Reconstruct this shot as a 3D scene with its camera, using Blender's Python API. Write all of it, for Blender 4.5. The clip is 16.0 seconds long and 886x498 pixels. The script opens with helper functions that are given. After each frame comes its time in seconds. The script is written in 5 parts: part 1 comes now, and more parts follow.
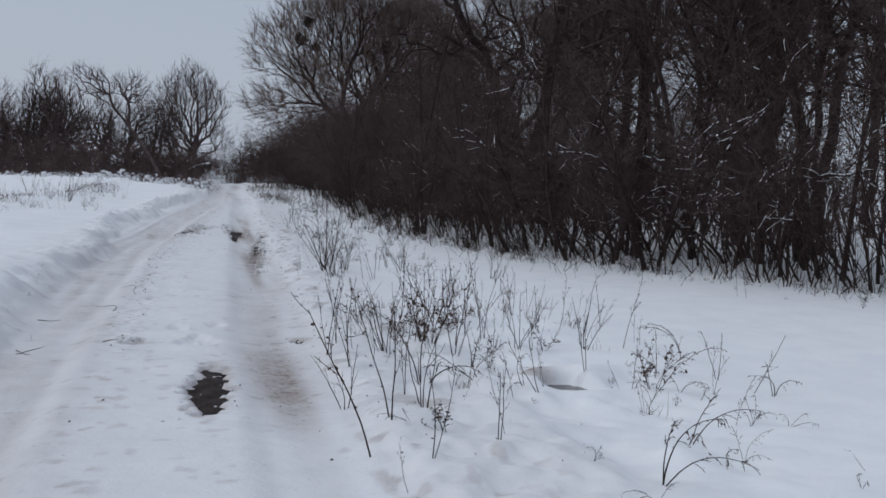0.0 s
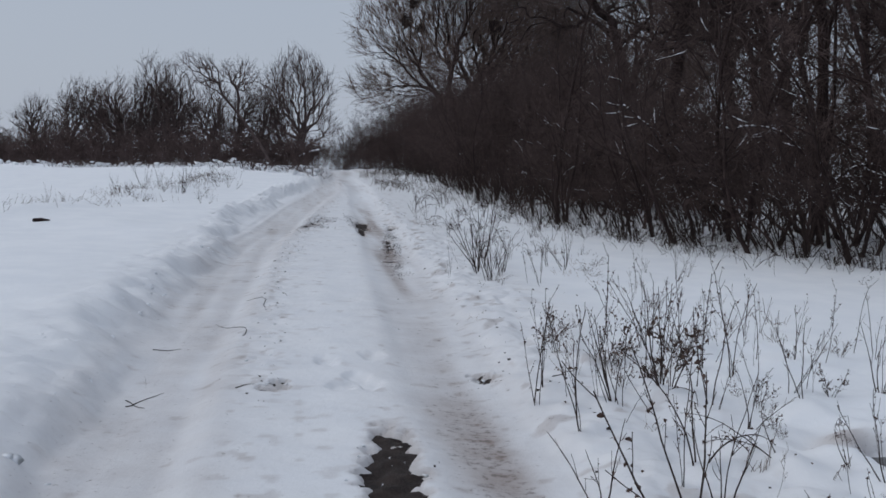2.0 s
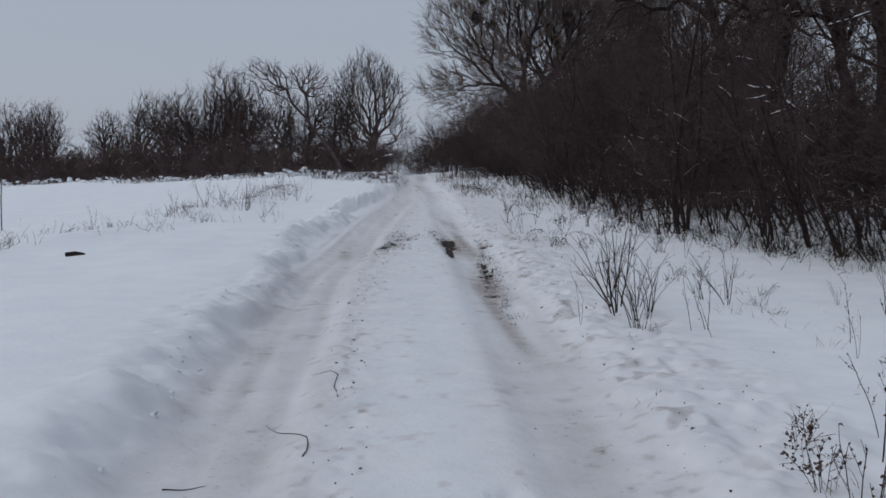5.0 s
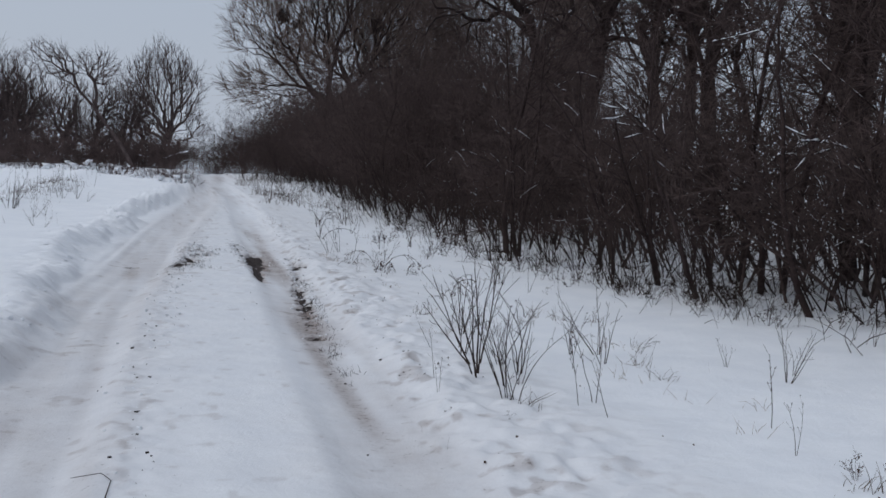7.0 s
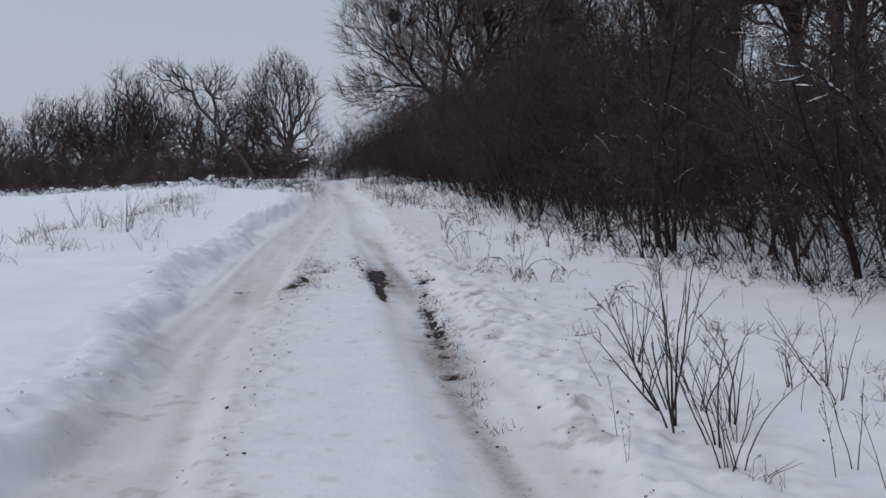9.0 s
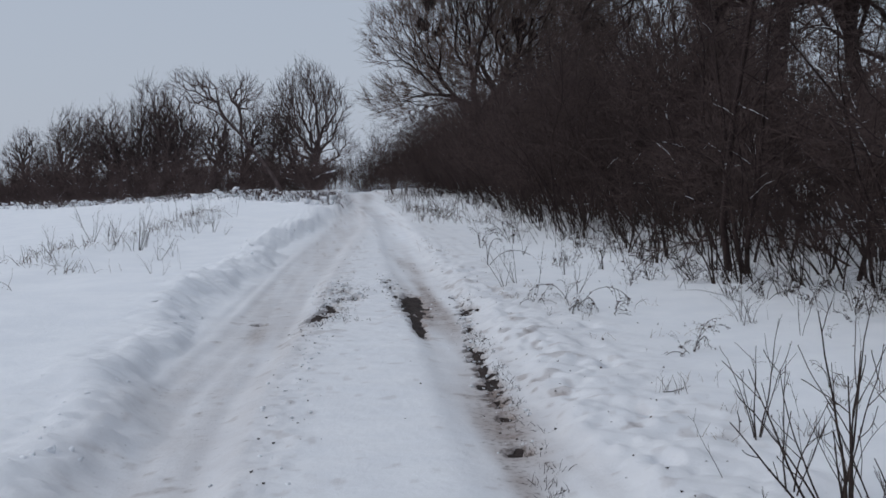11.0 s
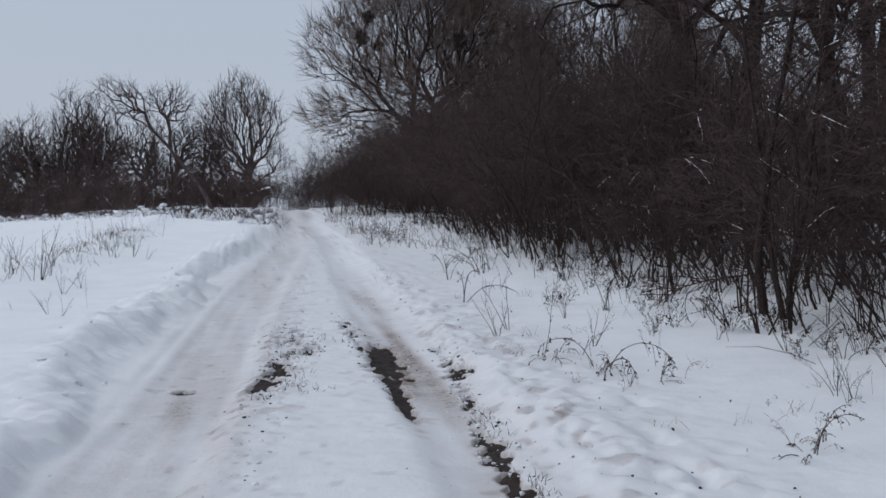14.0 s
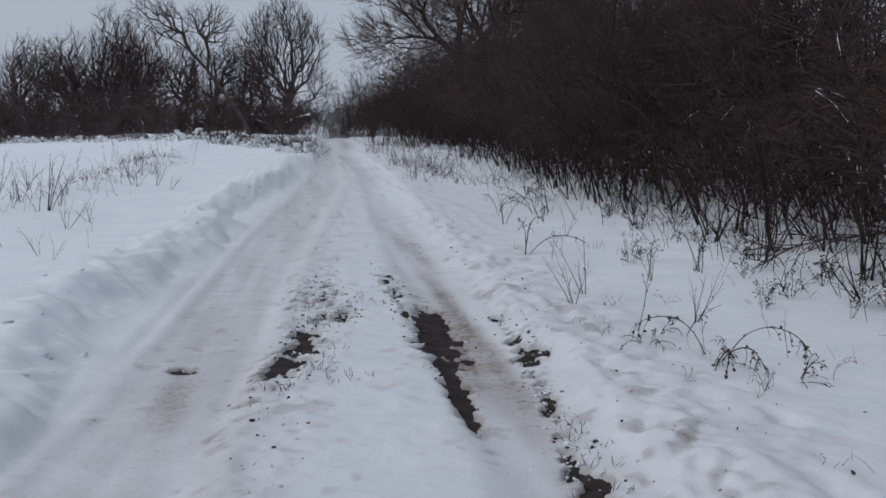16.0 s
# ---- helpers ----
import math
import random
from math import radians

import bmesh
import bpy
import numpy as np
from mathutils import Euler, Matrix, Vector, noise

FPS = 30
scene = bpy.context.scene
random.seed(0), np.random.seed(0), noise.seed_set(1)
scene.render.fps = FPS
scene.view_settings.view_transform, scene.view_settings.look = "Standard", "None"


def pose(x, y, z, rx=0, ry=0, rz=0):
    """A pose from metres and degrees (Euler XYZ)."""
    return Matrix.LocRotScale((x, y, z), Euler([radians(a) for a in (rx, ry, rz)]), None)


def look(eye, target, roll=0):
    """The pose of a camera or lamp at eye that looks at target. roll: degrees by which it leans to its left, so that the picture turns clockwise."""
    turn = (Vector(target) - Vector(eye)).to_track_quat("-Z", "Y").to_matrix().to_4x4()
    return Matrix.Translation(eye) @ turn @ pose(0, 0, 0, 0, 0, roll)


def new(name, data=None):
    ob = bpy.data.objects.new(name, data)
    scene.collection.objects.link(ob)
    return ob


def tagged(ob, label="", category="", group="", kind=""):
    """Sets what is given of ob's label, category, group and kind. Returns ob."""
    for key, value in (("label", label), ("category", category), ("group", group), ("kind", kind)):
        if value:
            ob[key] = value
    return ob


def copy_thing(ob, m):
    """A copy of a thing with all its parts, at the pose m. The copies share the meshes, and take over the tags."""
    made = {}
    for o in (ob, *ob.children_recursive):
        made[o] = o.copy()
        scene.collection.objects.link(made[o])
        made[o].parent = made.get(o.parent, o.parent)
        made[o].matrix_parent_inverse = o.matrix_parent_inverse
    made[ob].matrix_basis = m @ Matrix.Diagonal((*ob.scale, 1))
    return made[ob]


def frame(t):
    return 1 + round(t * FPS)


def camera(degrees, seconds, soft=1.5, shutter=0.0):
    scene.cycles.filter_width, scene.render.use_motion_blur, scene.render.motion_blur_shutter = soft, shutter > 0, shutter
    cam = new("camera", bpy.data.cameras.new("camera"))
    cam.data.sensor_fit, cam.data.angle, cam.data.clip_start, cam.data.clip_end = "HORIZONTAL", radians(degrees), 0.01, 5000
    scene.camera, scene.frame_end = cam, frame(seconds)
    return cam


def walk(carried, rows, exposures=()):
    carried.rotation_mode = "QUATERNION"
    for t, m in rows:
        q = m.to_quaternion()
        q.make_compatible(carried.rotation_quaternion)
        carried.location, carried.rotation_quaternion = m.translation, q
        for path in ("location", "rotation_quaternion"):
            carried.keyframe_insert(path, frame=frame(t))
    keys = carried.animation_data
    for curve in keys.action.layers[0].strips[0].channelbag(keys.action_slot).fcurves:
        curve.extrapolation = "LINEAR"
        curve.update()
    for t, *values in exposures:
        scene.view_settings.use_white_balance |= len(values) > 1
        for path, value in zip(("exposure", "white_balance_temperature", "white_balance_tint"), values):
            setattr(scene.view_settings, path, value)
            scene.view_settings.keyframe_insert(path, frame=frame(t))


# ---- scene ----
# camera and walk
cam = camera(47.3, 16.0, soft=1.6)
PATH = [
    (0.0, -0.000, 0.000, 1.476, 85.58, -2.94, -14.05),
    (0.5, -0.036, 0.594, 1.466, 83.89, 2.29, -10.39),
    (1.0, -0.178, 1.145, 1.549, 85.02, -0.16, -7.69),
    (1.5, -0.218, 1.649, 1.491, 86.62, 2.12, -5.07),
    (2.0, -0.281, 2.186, 1.449, 84.36, -1.55, -8.33),
    (2.5, -0.310, 2.669, 1.430, 83.95, -0.56, -10.97),
    (3.0, -0.272, 3.165, 1.422, 83.16, 2.87, -5.52),
    (3.5, -0.287, 3.629, 1.468, 83.33, -0.95, -7.83),
    (4.0, -0.239, 4.118, 1.472, 83.22, 2.24, -5.52),
    (4.2, -0.224, 4.292, 1.442, 83.29, 1.74, -3.38),
    (6.3, -0.465, 6.070, 1.596, 86.20, -0.00, -7.45),
    (6.5, -0.427, 6.259, 1.562, 85.94, 1.17, -8.68),
    (7.0, -0.342, 6.857, 1.540, 84.84, -2.69, -15.65),
    (7.5, -0.236, 7.321, 1.499, 85.22, 1.33, -16.21),
    (8.0, -0.196, 7.786, 1.453, 84.06, -3.17, -16.22),
    (8.5, -0.194, 8.163, 1.489, 84.02, -2.70, -12.65),
    (9.0, -0.109, 8.564, 1.506, 84.44, 1.62, -8.95),
    (9.2, -0.085, 8.707, 1.495, 84.51, 2.47, -7.61),
    (11.3, -0.064, 10.285, 1.528, 85.09, 1.61, -7.27),
    (11.5, -0.079, 10.442, 1.516, 84.52, 1.32, -7.07),
    (12.0, -0.084, 10.927, 1.514, 83.15, -2.84, -9.57),
    (12.5, -0.109, 11.326, 1.482, 82.90, 1.01, -8.72),
    (13.0, -0.173, 11.621, 1.512, 83.02, -1.82, -5.74),
    (13.5, -0.197, 12.045, 1.543, 85.83, -1.42, -9.47),
    (14.0, -0.159, 12.514, 1.521, 85.98, 1.12, -11.22),
    (14.5, -0.095, 12.961, 1.505, 85.43, -2.56, -14.01),
    (15.0, -0.046, 13.452, 1.474, 85.88, 2.40, -14.19),
    (15.5, -0.046, 13.789, 1.430, 83.81, 0.82, -7.71),
    (16.0, -0.023, 14.239, 1.495, 82.14, -0.38, -8.84),
]
EXPOSURE = [(0, -0.09), (0.5, -0.09), (1.0, -0.2), (1.5, -0.12), (2.5, -0.13), (3.0, -0.2), (3.5, -0.29), (4.0, -0.32), (6.5, -0.08), (7.0, -0.04), (9.0, -0.05), (11.5, -0.08), (12.0, -0.21), (12.5, -0.23), (13.0, -0.23), (13.5, -0.12),
            (14.0, 0.05), (14.5, 0.08), (15.0, 0.16), (15.5, 0.0), (16.0, -0.17)]
walk(cam, [(t, pose(*p)) for t, *p in PATH], EXPOSURE)

# world: bright overcast, the zenith brighter than the rim
SUN_UP, SUN_AZ = 40.0, 280.0
world = bpy.data.worlds.new("overcast")
scene.world = world
world.use_nodes = True
wn, wl = world.node_tree.nodes, world.node_tree.links
wn.clear()
w_out = wn.new("ShaderNodeOutputWorld")
w_bg = wn.new("ShaderNodeBackground")
w_sky = wn.new("ShaderNodeTexSky")
w_sky.sky_type = "NISHITA"
w_sky.sun_disc = False
w_sky.sun_elevation = radians(SUN_UP)
w_sky.sun_rotation = radians(SUN_AZ)
w_sky.dust_density = 3.0
w_gain = wn.new("ShaderNodeMix")
w_gain.data_type, w_gain.blend_type = "RGBA", "MULTIPLY"
w_gain.inputs[0].default_value = 1.0
w_gain.inputs[7].default_value = (0.08, 0.08, 0.08, 1)
w_co = wn.new("ShaderNodeTexCoord")
w_sep = wn.new("ShaderNodeSeparateXYZ")
w_ramp = wn.new("ShaderNodeValToRGB")
w_ramp.color_ramp.elements[0].position = 0.0
w_ramp.color_ramp.elements[0].color = (0.475, 0.53, 0.625, 1)
w_ramp.color_ramp.elements[1].position = 1.0
w_ramp.color_ramp.elements[1].color = (0.57, 0.63, 0.735, 1)
mid = w_ramp.color_ramp.elements.new(0.3)
mid.color = (0.43, 0.497, 0.608, 1)
w_mix = wn.new("ShaderNodeMix")
w_mix.data_type = "RGBA"
w_mix.inputs[0].default_value = 0.9
wl.new(w_sky.outputs[0], w_gain.inputs[6])
wl.new(w_co.outputs["Generated"], w_sep.inputs[0])
wl.new(w_sep.outputs[2], w_ramp.inputs[0])
wl.new(w_gain.outputs[2], w_mix.inputs[6])
wl.new(w_ramp.outputs[0], w_mix.inputs[7])
wl.new(w_mix.outputs[2], w_bg.inputs[0])
wl.new(w_bg.outputs[0], w_out.inputs[0])
w_bg.inputs[1].default_value = 1.0

sun = new("sun", bpy.data.lights.new("sun", "SUN"))
sun.data.energy, sun.data.angle, sun.data.color = 0.7, radians(35), (1.0, 0.98, 0.95)
sun.matrix_world = look((0, 0, 0), [-v for v in (math.cos(radians(SUN_UP)) * math.sin(radians(SUN_AZ)), math.cos(radians(SUN_UP)) * math.cos(radians(SUN_AZ)), math.sin(radians(SUN_UP)))])


# ---- materials ----
def material(name, rough=0.8, spec=0.3):
    m = bpy.data.materials.new(name)
    m.use_nodes = True
    b = m.node_tree.nodes["Principled BSDF"]
    b.inputs["Roughness"].default_value = rough
    b.inputs["Specular IOR Level"].default_value = spec
    return m, m.node_tree.nodes, m.node_tree.links, b


def noise_node(nodes, links, scale, detail=4.0, co=None, rough=0.6):
    n = nodes.new("ShaderNodeTexNoise")
    n.inputs["Scale"].default_value = scale
    n.inputs["Detail"].default_value = detail
    n.inputs["Roughness"].default_value = rough
    if co is not None:
        links.new(co, n.inputs["Vector"])
    return n.outputs["Fac"]


def math_node(nodes, links, op, a, b=0.0, clamp=False):
    n = nodes.new("ShaderNodeMath")
    n.operation, n.use_clamp = op, clamp
    for i, v in enumerate((a, b)):
        if isinstance(v, (int, float)):
            n.inputs[i].default_value = v
        else:
            links.new(v, n.inputs[i])
    return n.outputs[0]


def mix_node(nodes, links, fac, a, b, blend="MIX"):
    n = nodes.new("ShaderNodeMix")
    n.data_type, n.blend_type = "RGBA", blend
    for i, v in ((0, fac), (6, a), (7, b)):
        if isinstance(v, (int, float)):
            n.inputs[i].default_value = v
        elif isinstance(v, tuple):
            n.inputs[i].default_value = (*v, 1)
        else:
            links.new(v, n.inputs[i])
    return n.outputs[2]


def ramp_node(nodes, links, fac, lo, hi):
    n = nodes.new("ShaderNodeMapRange")
    n.interpolation_type = "SMOOTHSTEP"
    n.inputs["From Min"].default_value = lo
    n.inputs["From Max"].default_value = hi
    links.new(fac, n.inputs["Value"])
    return n.outputs[0]


def bump_node(nodes, links, bsdf, height, strength, distance):
    n = nodes.new("ShaderNodeBump")
    n.inputs["Strength"].default_value = strength
    n.inputs["Distance"].default_value = distance
    links.new(height, n.inputs["Height"])
    links.new(n.outputs[0], bsdf.inputs["Normal"])


def two_tone(name, dark, light, scale, rough=0.85, spec=0.2, bump=0.4, dist=0.01, vary=0.35):
    """A surface mottled between two colours at a coarse and a fine scale, each object a little different."""
    m, n, l, b = material(name, rough, spec)
    co = n.new("ShaderNodeTexCoord").outputs["Object"]
    coarse = noise_node(n, l, scale, 3, co)
    fine = noise_node(n, l, scale * 9, 4, co)
    f = math_node(n, l, "ADD", math_node(n, l, "MULTIPLY", coarse, 0.6), math_node(n, l, "MULTIPLY", fine, 0.5))
    col = mix_node(n, l, ramp_node(n, l, f, 0.35, 0.75), dark, light)
    info = n.new("ShaderNodeObjectInfo")
    k = math_node(n, l, "ADD", math_node(n, l, "MULTIPLY", info.outputs["Random"], vary), 1 - vary / 2)
    hs = n.new("ShaderNodeHueSaturation")
    l.new(k, hs.inputs["Value"])
    l.new(col, hs.inputs["Color"])
    l.new(hs.outputs[0], b.inputs["Base Color"])
    bump_node(n, l, b, fine, bump, dist)
    return m


def snow_material(name, dirty):
    m, n, l, b = material(name, 0.75, 0.25)
    geo = n.new("ShaderNodeNewGeometry").outputs["Position"]
    grain = noise_node(n, l, 60, 5, geo, 0.7)
    soft = noise_node(n, l, 2.2, 4, geo)
    col = mix_node(n, l, ramp_node(n, l, soft, 0.3, 0.7), (0.83, 0.85, 0.885), (0.89, 0.905, 0.93))
    if dirty:
        att = n.new("ShaderNodeAttribute")
        att.attribute_name = "dirt"
        speck = noise_node(n, l, 24, 6, geo, 0.75)
        streak = noise_node(n, l, 3, 5, geo, 0.7)
        amount = math_node(n, l, "MULTIPLY", att.outputs["Fac"], math_node(n, l, "ADD", math_node(n, l, "MULTIPLY", streak, 1.2), 0.35), True)
        col = mix_node(n, l, amount, col, (0.31, 0.25, 0.225))
        raised = math_node(n, l, "ADD", speck, math_node(n, l, "MULTIPLY", att.outputs["Fac"], 0.22))
        crumbs = math_node(n, l, "MULTIPLY", ramp_node(n, l, raised, 0.68, 0.8), 0.6)
        col = mix_node(n, l, crumbs, col, (0.10, 0.08, 0.07))
        wet = n.new("ShaderNodeMapRange")
        wet.inputs["To Min"].default_value, wet.inputs["To Max"].default_value = 0.75, 0.45
        l.new(att.outputs["Fac"], wet.inputs["Value"])
        l.new(wet.outputs[0], b.inputs["Roughness"])
    l.new(col, b.inputs["Base Color"])
    h = math_node(n, l, "ADD", math_node(n, l, "MULTIPLY", grain, 0.35), noise_node(n, l, 14, 5, geo))
    bump_node(n, l, b, h, 0.34, 0.025)
    return m


SNOW = snow_material("trampled_snow", True)
SNOW_CLEAN = snow_material("branch_snow", False)
BARK = two_tone("dark_bark", (0.021, 0.0138, 0.013), (0.06, 0.041, 0.038), 3.0, 0.9, 0.15, 0.7, 0.02)
TWIG = two_tone("brown_twig", (0.047, 0.034, 0.032), (0.115, 0.082, 0.076), 2.0, 0.9, 0.1, 0.3, 0.004)
WILLOW = two_tone("willow_twig", (0.07, 0.05, 0.045), (0.17, 0.125, 0.108), 2.0, 0.9, 0.1, 0.3, 0.004)
# bark of the far trees, lightened: the haze of distance is put into its colour
ORCHARD = two_tone("hazed_orchard_bark", (0.045, 0.033, 0.032), (0.13, 0.096, 0.092), 2.5, 0.9, 0.15, 0.6, 0.02)
BRUSH = two_tone("reddish_brush", (0.06, 0.043, 0.041), (0.15, 0.108, 0.102), 1.5, 0.9, 0.1, 0.3, 0.004)
WEED = two_tone("dry_stem", (0.022, 0.016, 0.015), (0.065, 0.047, 0.04), 8.0, 0.85, 0.15, 0.3, 0.002)
LEAF = two_tone("withered_leaf", (0.04, 0.027, 0.024), (0.15, 0.10, 0.082), 12.0, 0.9, 0.1, 0.4, 0.003)
STRAW = two_tone("dry_grass", (0.12, 0.085, 0.06), (0.30, 0.23, 0.165), 6.0, 0.9, 0.1, 0.2, 0.002)
SOIL = two_tone("wet_soil", (0.019, 0.0135, 0.0125), (0.055, 0.039, 0.034), 9.0, 0.75, 0.25, 0.9, 0.02)
POST = two_tone("grey_post", (0.08, 0.075, 0.07), (0.2, 0.19, 0.18), 3.0)


def water_material():
    m, n, l, b = material("meltwater", 0.12, 0.5)
    geo = n.new("ShaderNodeNewGeometry").outputs["Position"]
    f = noise_node(n, l, 7, 4, geo)
    l.new(mix_node(n, l, ramp_node(n, l, f, 0.35, 0.7), (0.03, 0.027, 0.026), (0.055, 0.05, 0.05)), b.inputs["Base Color"])
    bump_node(n, l, b, noise_node(n, l, 25, 3, geo), 0.15, 0.01)
    return m


WATER = water_material()


# ---- shared shapes ----
def quad_mesh(name, verts, quads, mat, smooth=True):
    me = bpy.data.meshes.new(name)
    verts = np.asarray(verts, dtype=np.float32)
    quads = np.asarray(quads, dtype=np.int32)
    me.vertices.add(len(verts))
    me.vertices.foreach_set("co", verts.ravel())
    me.loops.add(quads.size)
    me.loops.foreach_set("vertex_index", quads.ravel())
    me.polygons.add(len(quads))
    me.polygons.foreach_set("loop_start", np.arange(0, quads.size, 4, dtype=np.int32))
    me.polygons.foreach_set("use_smooth", np.full(len(quads), smooth))
    me.update(calc_edges=True)
    me.validate()
    me.materials.append(mat)
    return me


def part(name, mesh, parent, label=""):
    ob = new(name, mesh)
    ob.parent = parent
    return tagged(ob, label)


def unit(v):
    return v / np.maximum(np.linalg.norm(v, axis=-1, keepdims=True), 1e-9)


def tubes(groups):
    """Tapered tubes round polylines: groups of (points n x k x 3, radii n x k, sides)."""
    all_v, all_q, base = [], [], 0
    for pts, rad, sides in groups:
        n, k, _ = pts.shape
        d = np.empty_like(pts)
        d[:, 1:-1] = pts[:, 2:] - pts[:, :-2]
        d[:, 0], d[:, -1] = pts[:, 1] - pts[:, 0], pts[:, -1] - pts[:, -2]
        d = unit(d)
        ref = np.where(np.abs(d[:, :1, 2:]) > 0.8, np.array([1.0, 0.1, 0.0]), np.array([0.1, 0.2, 1.0]))
        u = unit(np.cross(d, np.broadcast_to(ref, d.shape)))
        w = np.cross(d, u)
        a = np.arange(sides) * (2 * math.pi / sides)
        ring = u[:, :, None] * np.cos(a)[:, None] + w[:, :, None] * np.sin(a)[:, None]
        v = pts[:, :, None] + rad[:, :, None, None] * ring
        all_v.append(v.reshape(-1, 3))
        i = np.arange(n)[:, None, None] * (k * sides) + np.arange(k - 1)[None, :, None] * sides
        s0 = np.arange(sides)[None, None, :]
        s1 = (s0 + 1) % sides
        q = np.stack([i + s0, i + s1, i + sides + s1, i + sides + s0], -1).reshape(-1, 4)
        all_q.append(q + base)
        base += n * k * sides
    return np.concatenate(all_v), np.concatenate(all_q)


def run(rng, start, way, length, k, wobble, lift):
    """Polylines that wander from their starts: n x k x 3."""
    pts = [start]
    step = (length / (k - 1))[:, None]
    for _ in range(k - 1):
        way = unit(way + rng.normal(0, wobble, way.shape) + np.array([0, 0, lift]))
        pts.append(pts[-1] + way * step)
    return np.stack(pts, 1)


def sprout(rng, pts, rad, length, count, f0, angle, ratio, k, wobble, lift, r_share, r_end, f1=1.0):
    """Side shoots from every polyline."""
    n, kk, _ = pts.shape
    f = rng.uniform(f0, f1, (n, count)) * (kk - 1)
    i = np.minimum(f.astype(int), kk - 2)
    g = (f - i)[..., None]
    rows = np.arange(n)[:, None]
    start = pts[rows, i] * (1 - g) + pts[rows, i + 1] * g
    along = unit(pts[rows, i + 1] - pts[rows, i])
    rr = rad[rows, i] * (1 - g[..., 0]) + rad[rows, i + 1] * g[..., 0]
    side = unit(np.cross(along, rng.normal(0, 1, along.shape)))
    ang = np.radians(angle) * rng.uniform(0.7, 1.25, (n, count))[..., None]
    way = unit(along * np.cos(ang) + side * np.sin(ang))
    size = length[:, None] * ratio * rng.uniform(0.55, 1.25, (n, count)) * (1.15 - 0.55 * f / (kk - 1))
    size, start, way, rr = size.ravel(), start.reshape(-1, 3), way.reshape(-1, 3), rr.ravel()
    out = run(rng, start, way, size, k, wobble, lift)
    r0 = np.maximum(rr * r_share, r_end * 1.3)
    radii = r0[:, None] + (r_end - r0)[:, None] * np.linspace(0, 1, k)[None] ** 0.8
    return out, radii, size


def stems(rng, count, spread, tilt0, tilt1, length0, length1, k, r0, r1, wobble, lift):
    az = rng.uniform(0, 2 * math.pi, count)
    start = np.stack([np.cos(az) * spread * rng.uniform(0.2, 1, count), np.sin(az) * spread * rng.uniform(0.2, 1, count), np.full(count, -0.12)], 1)
    tilt = np.radians(rng.uniform(tilt0, tilt1, count))
    way = np.stack([np.cos(az) * np.sin(tilt), np.sin(az) * np.sin(tilt), np.cos(tilt)], 1)
    size = rng.uniform(length0, length1, count)
    pts = run(rng, start, unit(way), size, k, wobble, lift)
    rs = r0 * rng.uniform(0.7, 1.1, count)
    rad = rs[:, None] + (r1 - rs)[:, None] * np.linspace(0, 1, k)[None] ** 0.85
    return pts, rad, size


def grown(rng, trunk, r_trunk, lobes, count, tip, flow=0.6, thrift=0.35):
    """A crown grown into rounded lobes (x, y, z, rx, ry, rz): every bud joins the limb from which the sap's way is short.
    Gives each shoot's ends, a point between them and the radii there."""
    share = np.array([b[3] * b[4] * b[5] for b in lobes]) ** 0.8
    which = rng.choice(len(lobes), count, p=share / share.sum())
    b = np.array(lobes)[which]
    q = b[:, :3] + unit(rng.normal(0, 1, (count, 3))) * (rng.uniform(0.02, 1, count) ** 0.42)[:, None] * rng.uniform(0.86, 1.1, (count, 1)) * b[:, 3:]
    trunk = np.array(trunk, float)
    q = q[np.argsort(np.linalg.norm(q - trunk[-1], axis=1))]
    k = len(trunk)
    pts = np.concatenate([trunk, q])
    way = np.zeros_like(pts)
    way[1:k] = unit(trunk[1:] - trunk[:-1])
    way[0] = way[1]
    far = np.zeros(len(pts))
    far[1:k] = np.cumsum(np.linalg.norm(trunk[1:] - trunk[:-1], axis=1))
    up = np.arange(len(pts)) - 1
    for i in range(k, len(pts)):
        d = pts[i] - pts[k // 2:i]
        size = np.linalg.norm(d, axis=1)
        turn = 1 - (d * way[k // 2:i]).sum(1) / np.maximum(size, 1e-6)
        j = int(np.argmin(size * (1 + flow * turn) + thrift * far[k // 2:i])) + k // 2
        up[i], far[i], way[i] = j, far[j] + size[j - k // 2], unit(unit(pts[i] - pts[j]) + 0.5 * way[j] + np.array([0, 0, 0.12]))
    load = np.ones(len(pts))
    for i in range(len(pts) - 1, 0, -1):
        load[up[i]] += load[i]
    rad = np.minimum(tip * load ** 0.5, r_trunk)
    child = np.arange(k, len(pts))
    a, c = pts[up[child]], pts[child]
    size = np.linalg.norm(c - a, axis=1)
    mid = (a + c) / 2 + way[up[child]] * size[:, None] * 0.08 + rng.normal(0, 0.05, a.shape) * size[:, None]
    shoots = np.stack([a, mid, c], 1)
    r1 = rad[child]
    r0 = np.minimum(rad[up[child]], r1 * 1.35)
    ends = load[child] <= 3
    return shoots, np.stack([r0, (r0 + r1) / 2, r1], 1), pts[child][ends], way[child][ends]


def sprays(rng, ends, way, count, length, spread, lift, thick):
    """Fine twigs fanning out from the buds."""
    start = np.repeat(ends, count, 0)
    n = len(start)
    d = unit(np.repeat(way, count, 0) + rng.normal(0, spread, (n, 3)) + np.array([0, 0, lift]))
    p = run(rng, start - d * 0.1 * length, d, length * rng.uniform(0.5, 1.3, n), 3, 0.16, lift * 0.5)
    return p, np.array([1.25, 1.0, 0.6])[None] * (thick * rng.uniform(0.8, 1.2, n))[:, None]


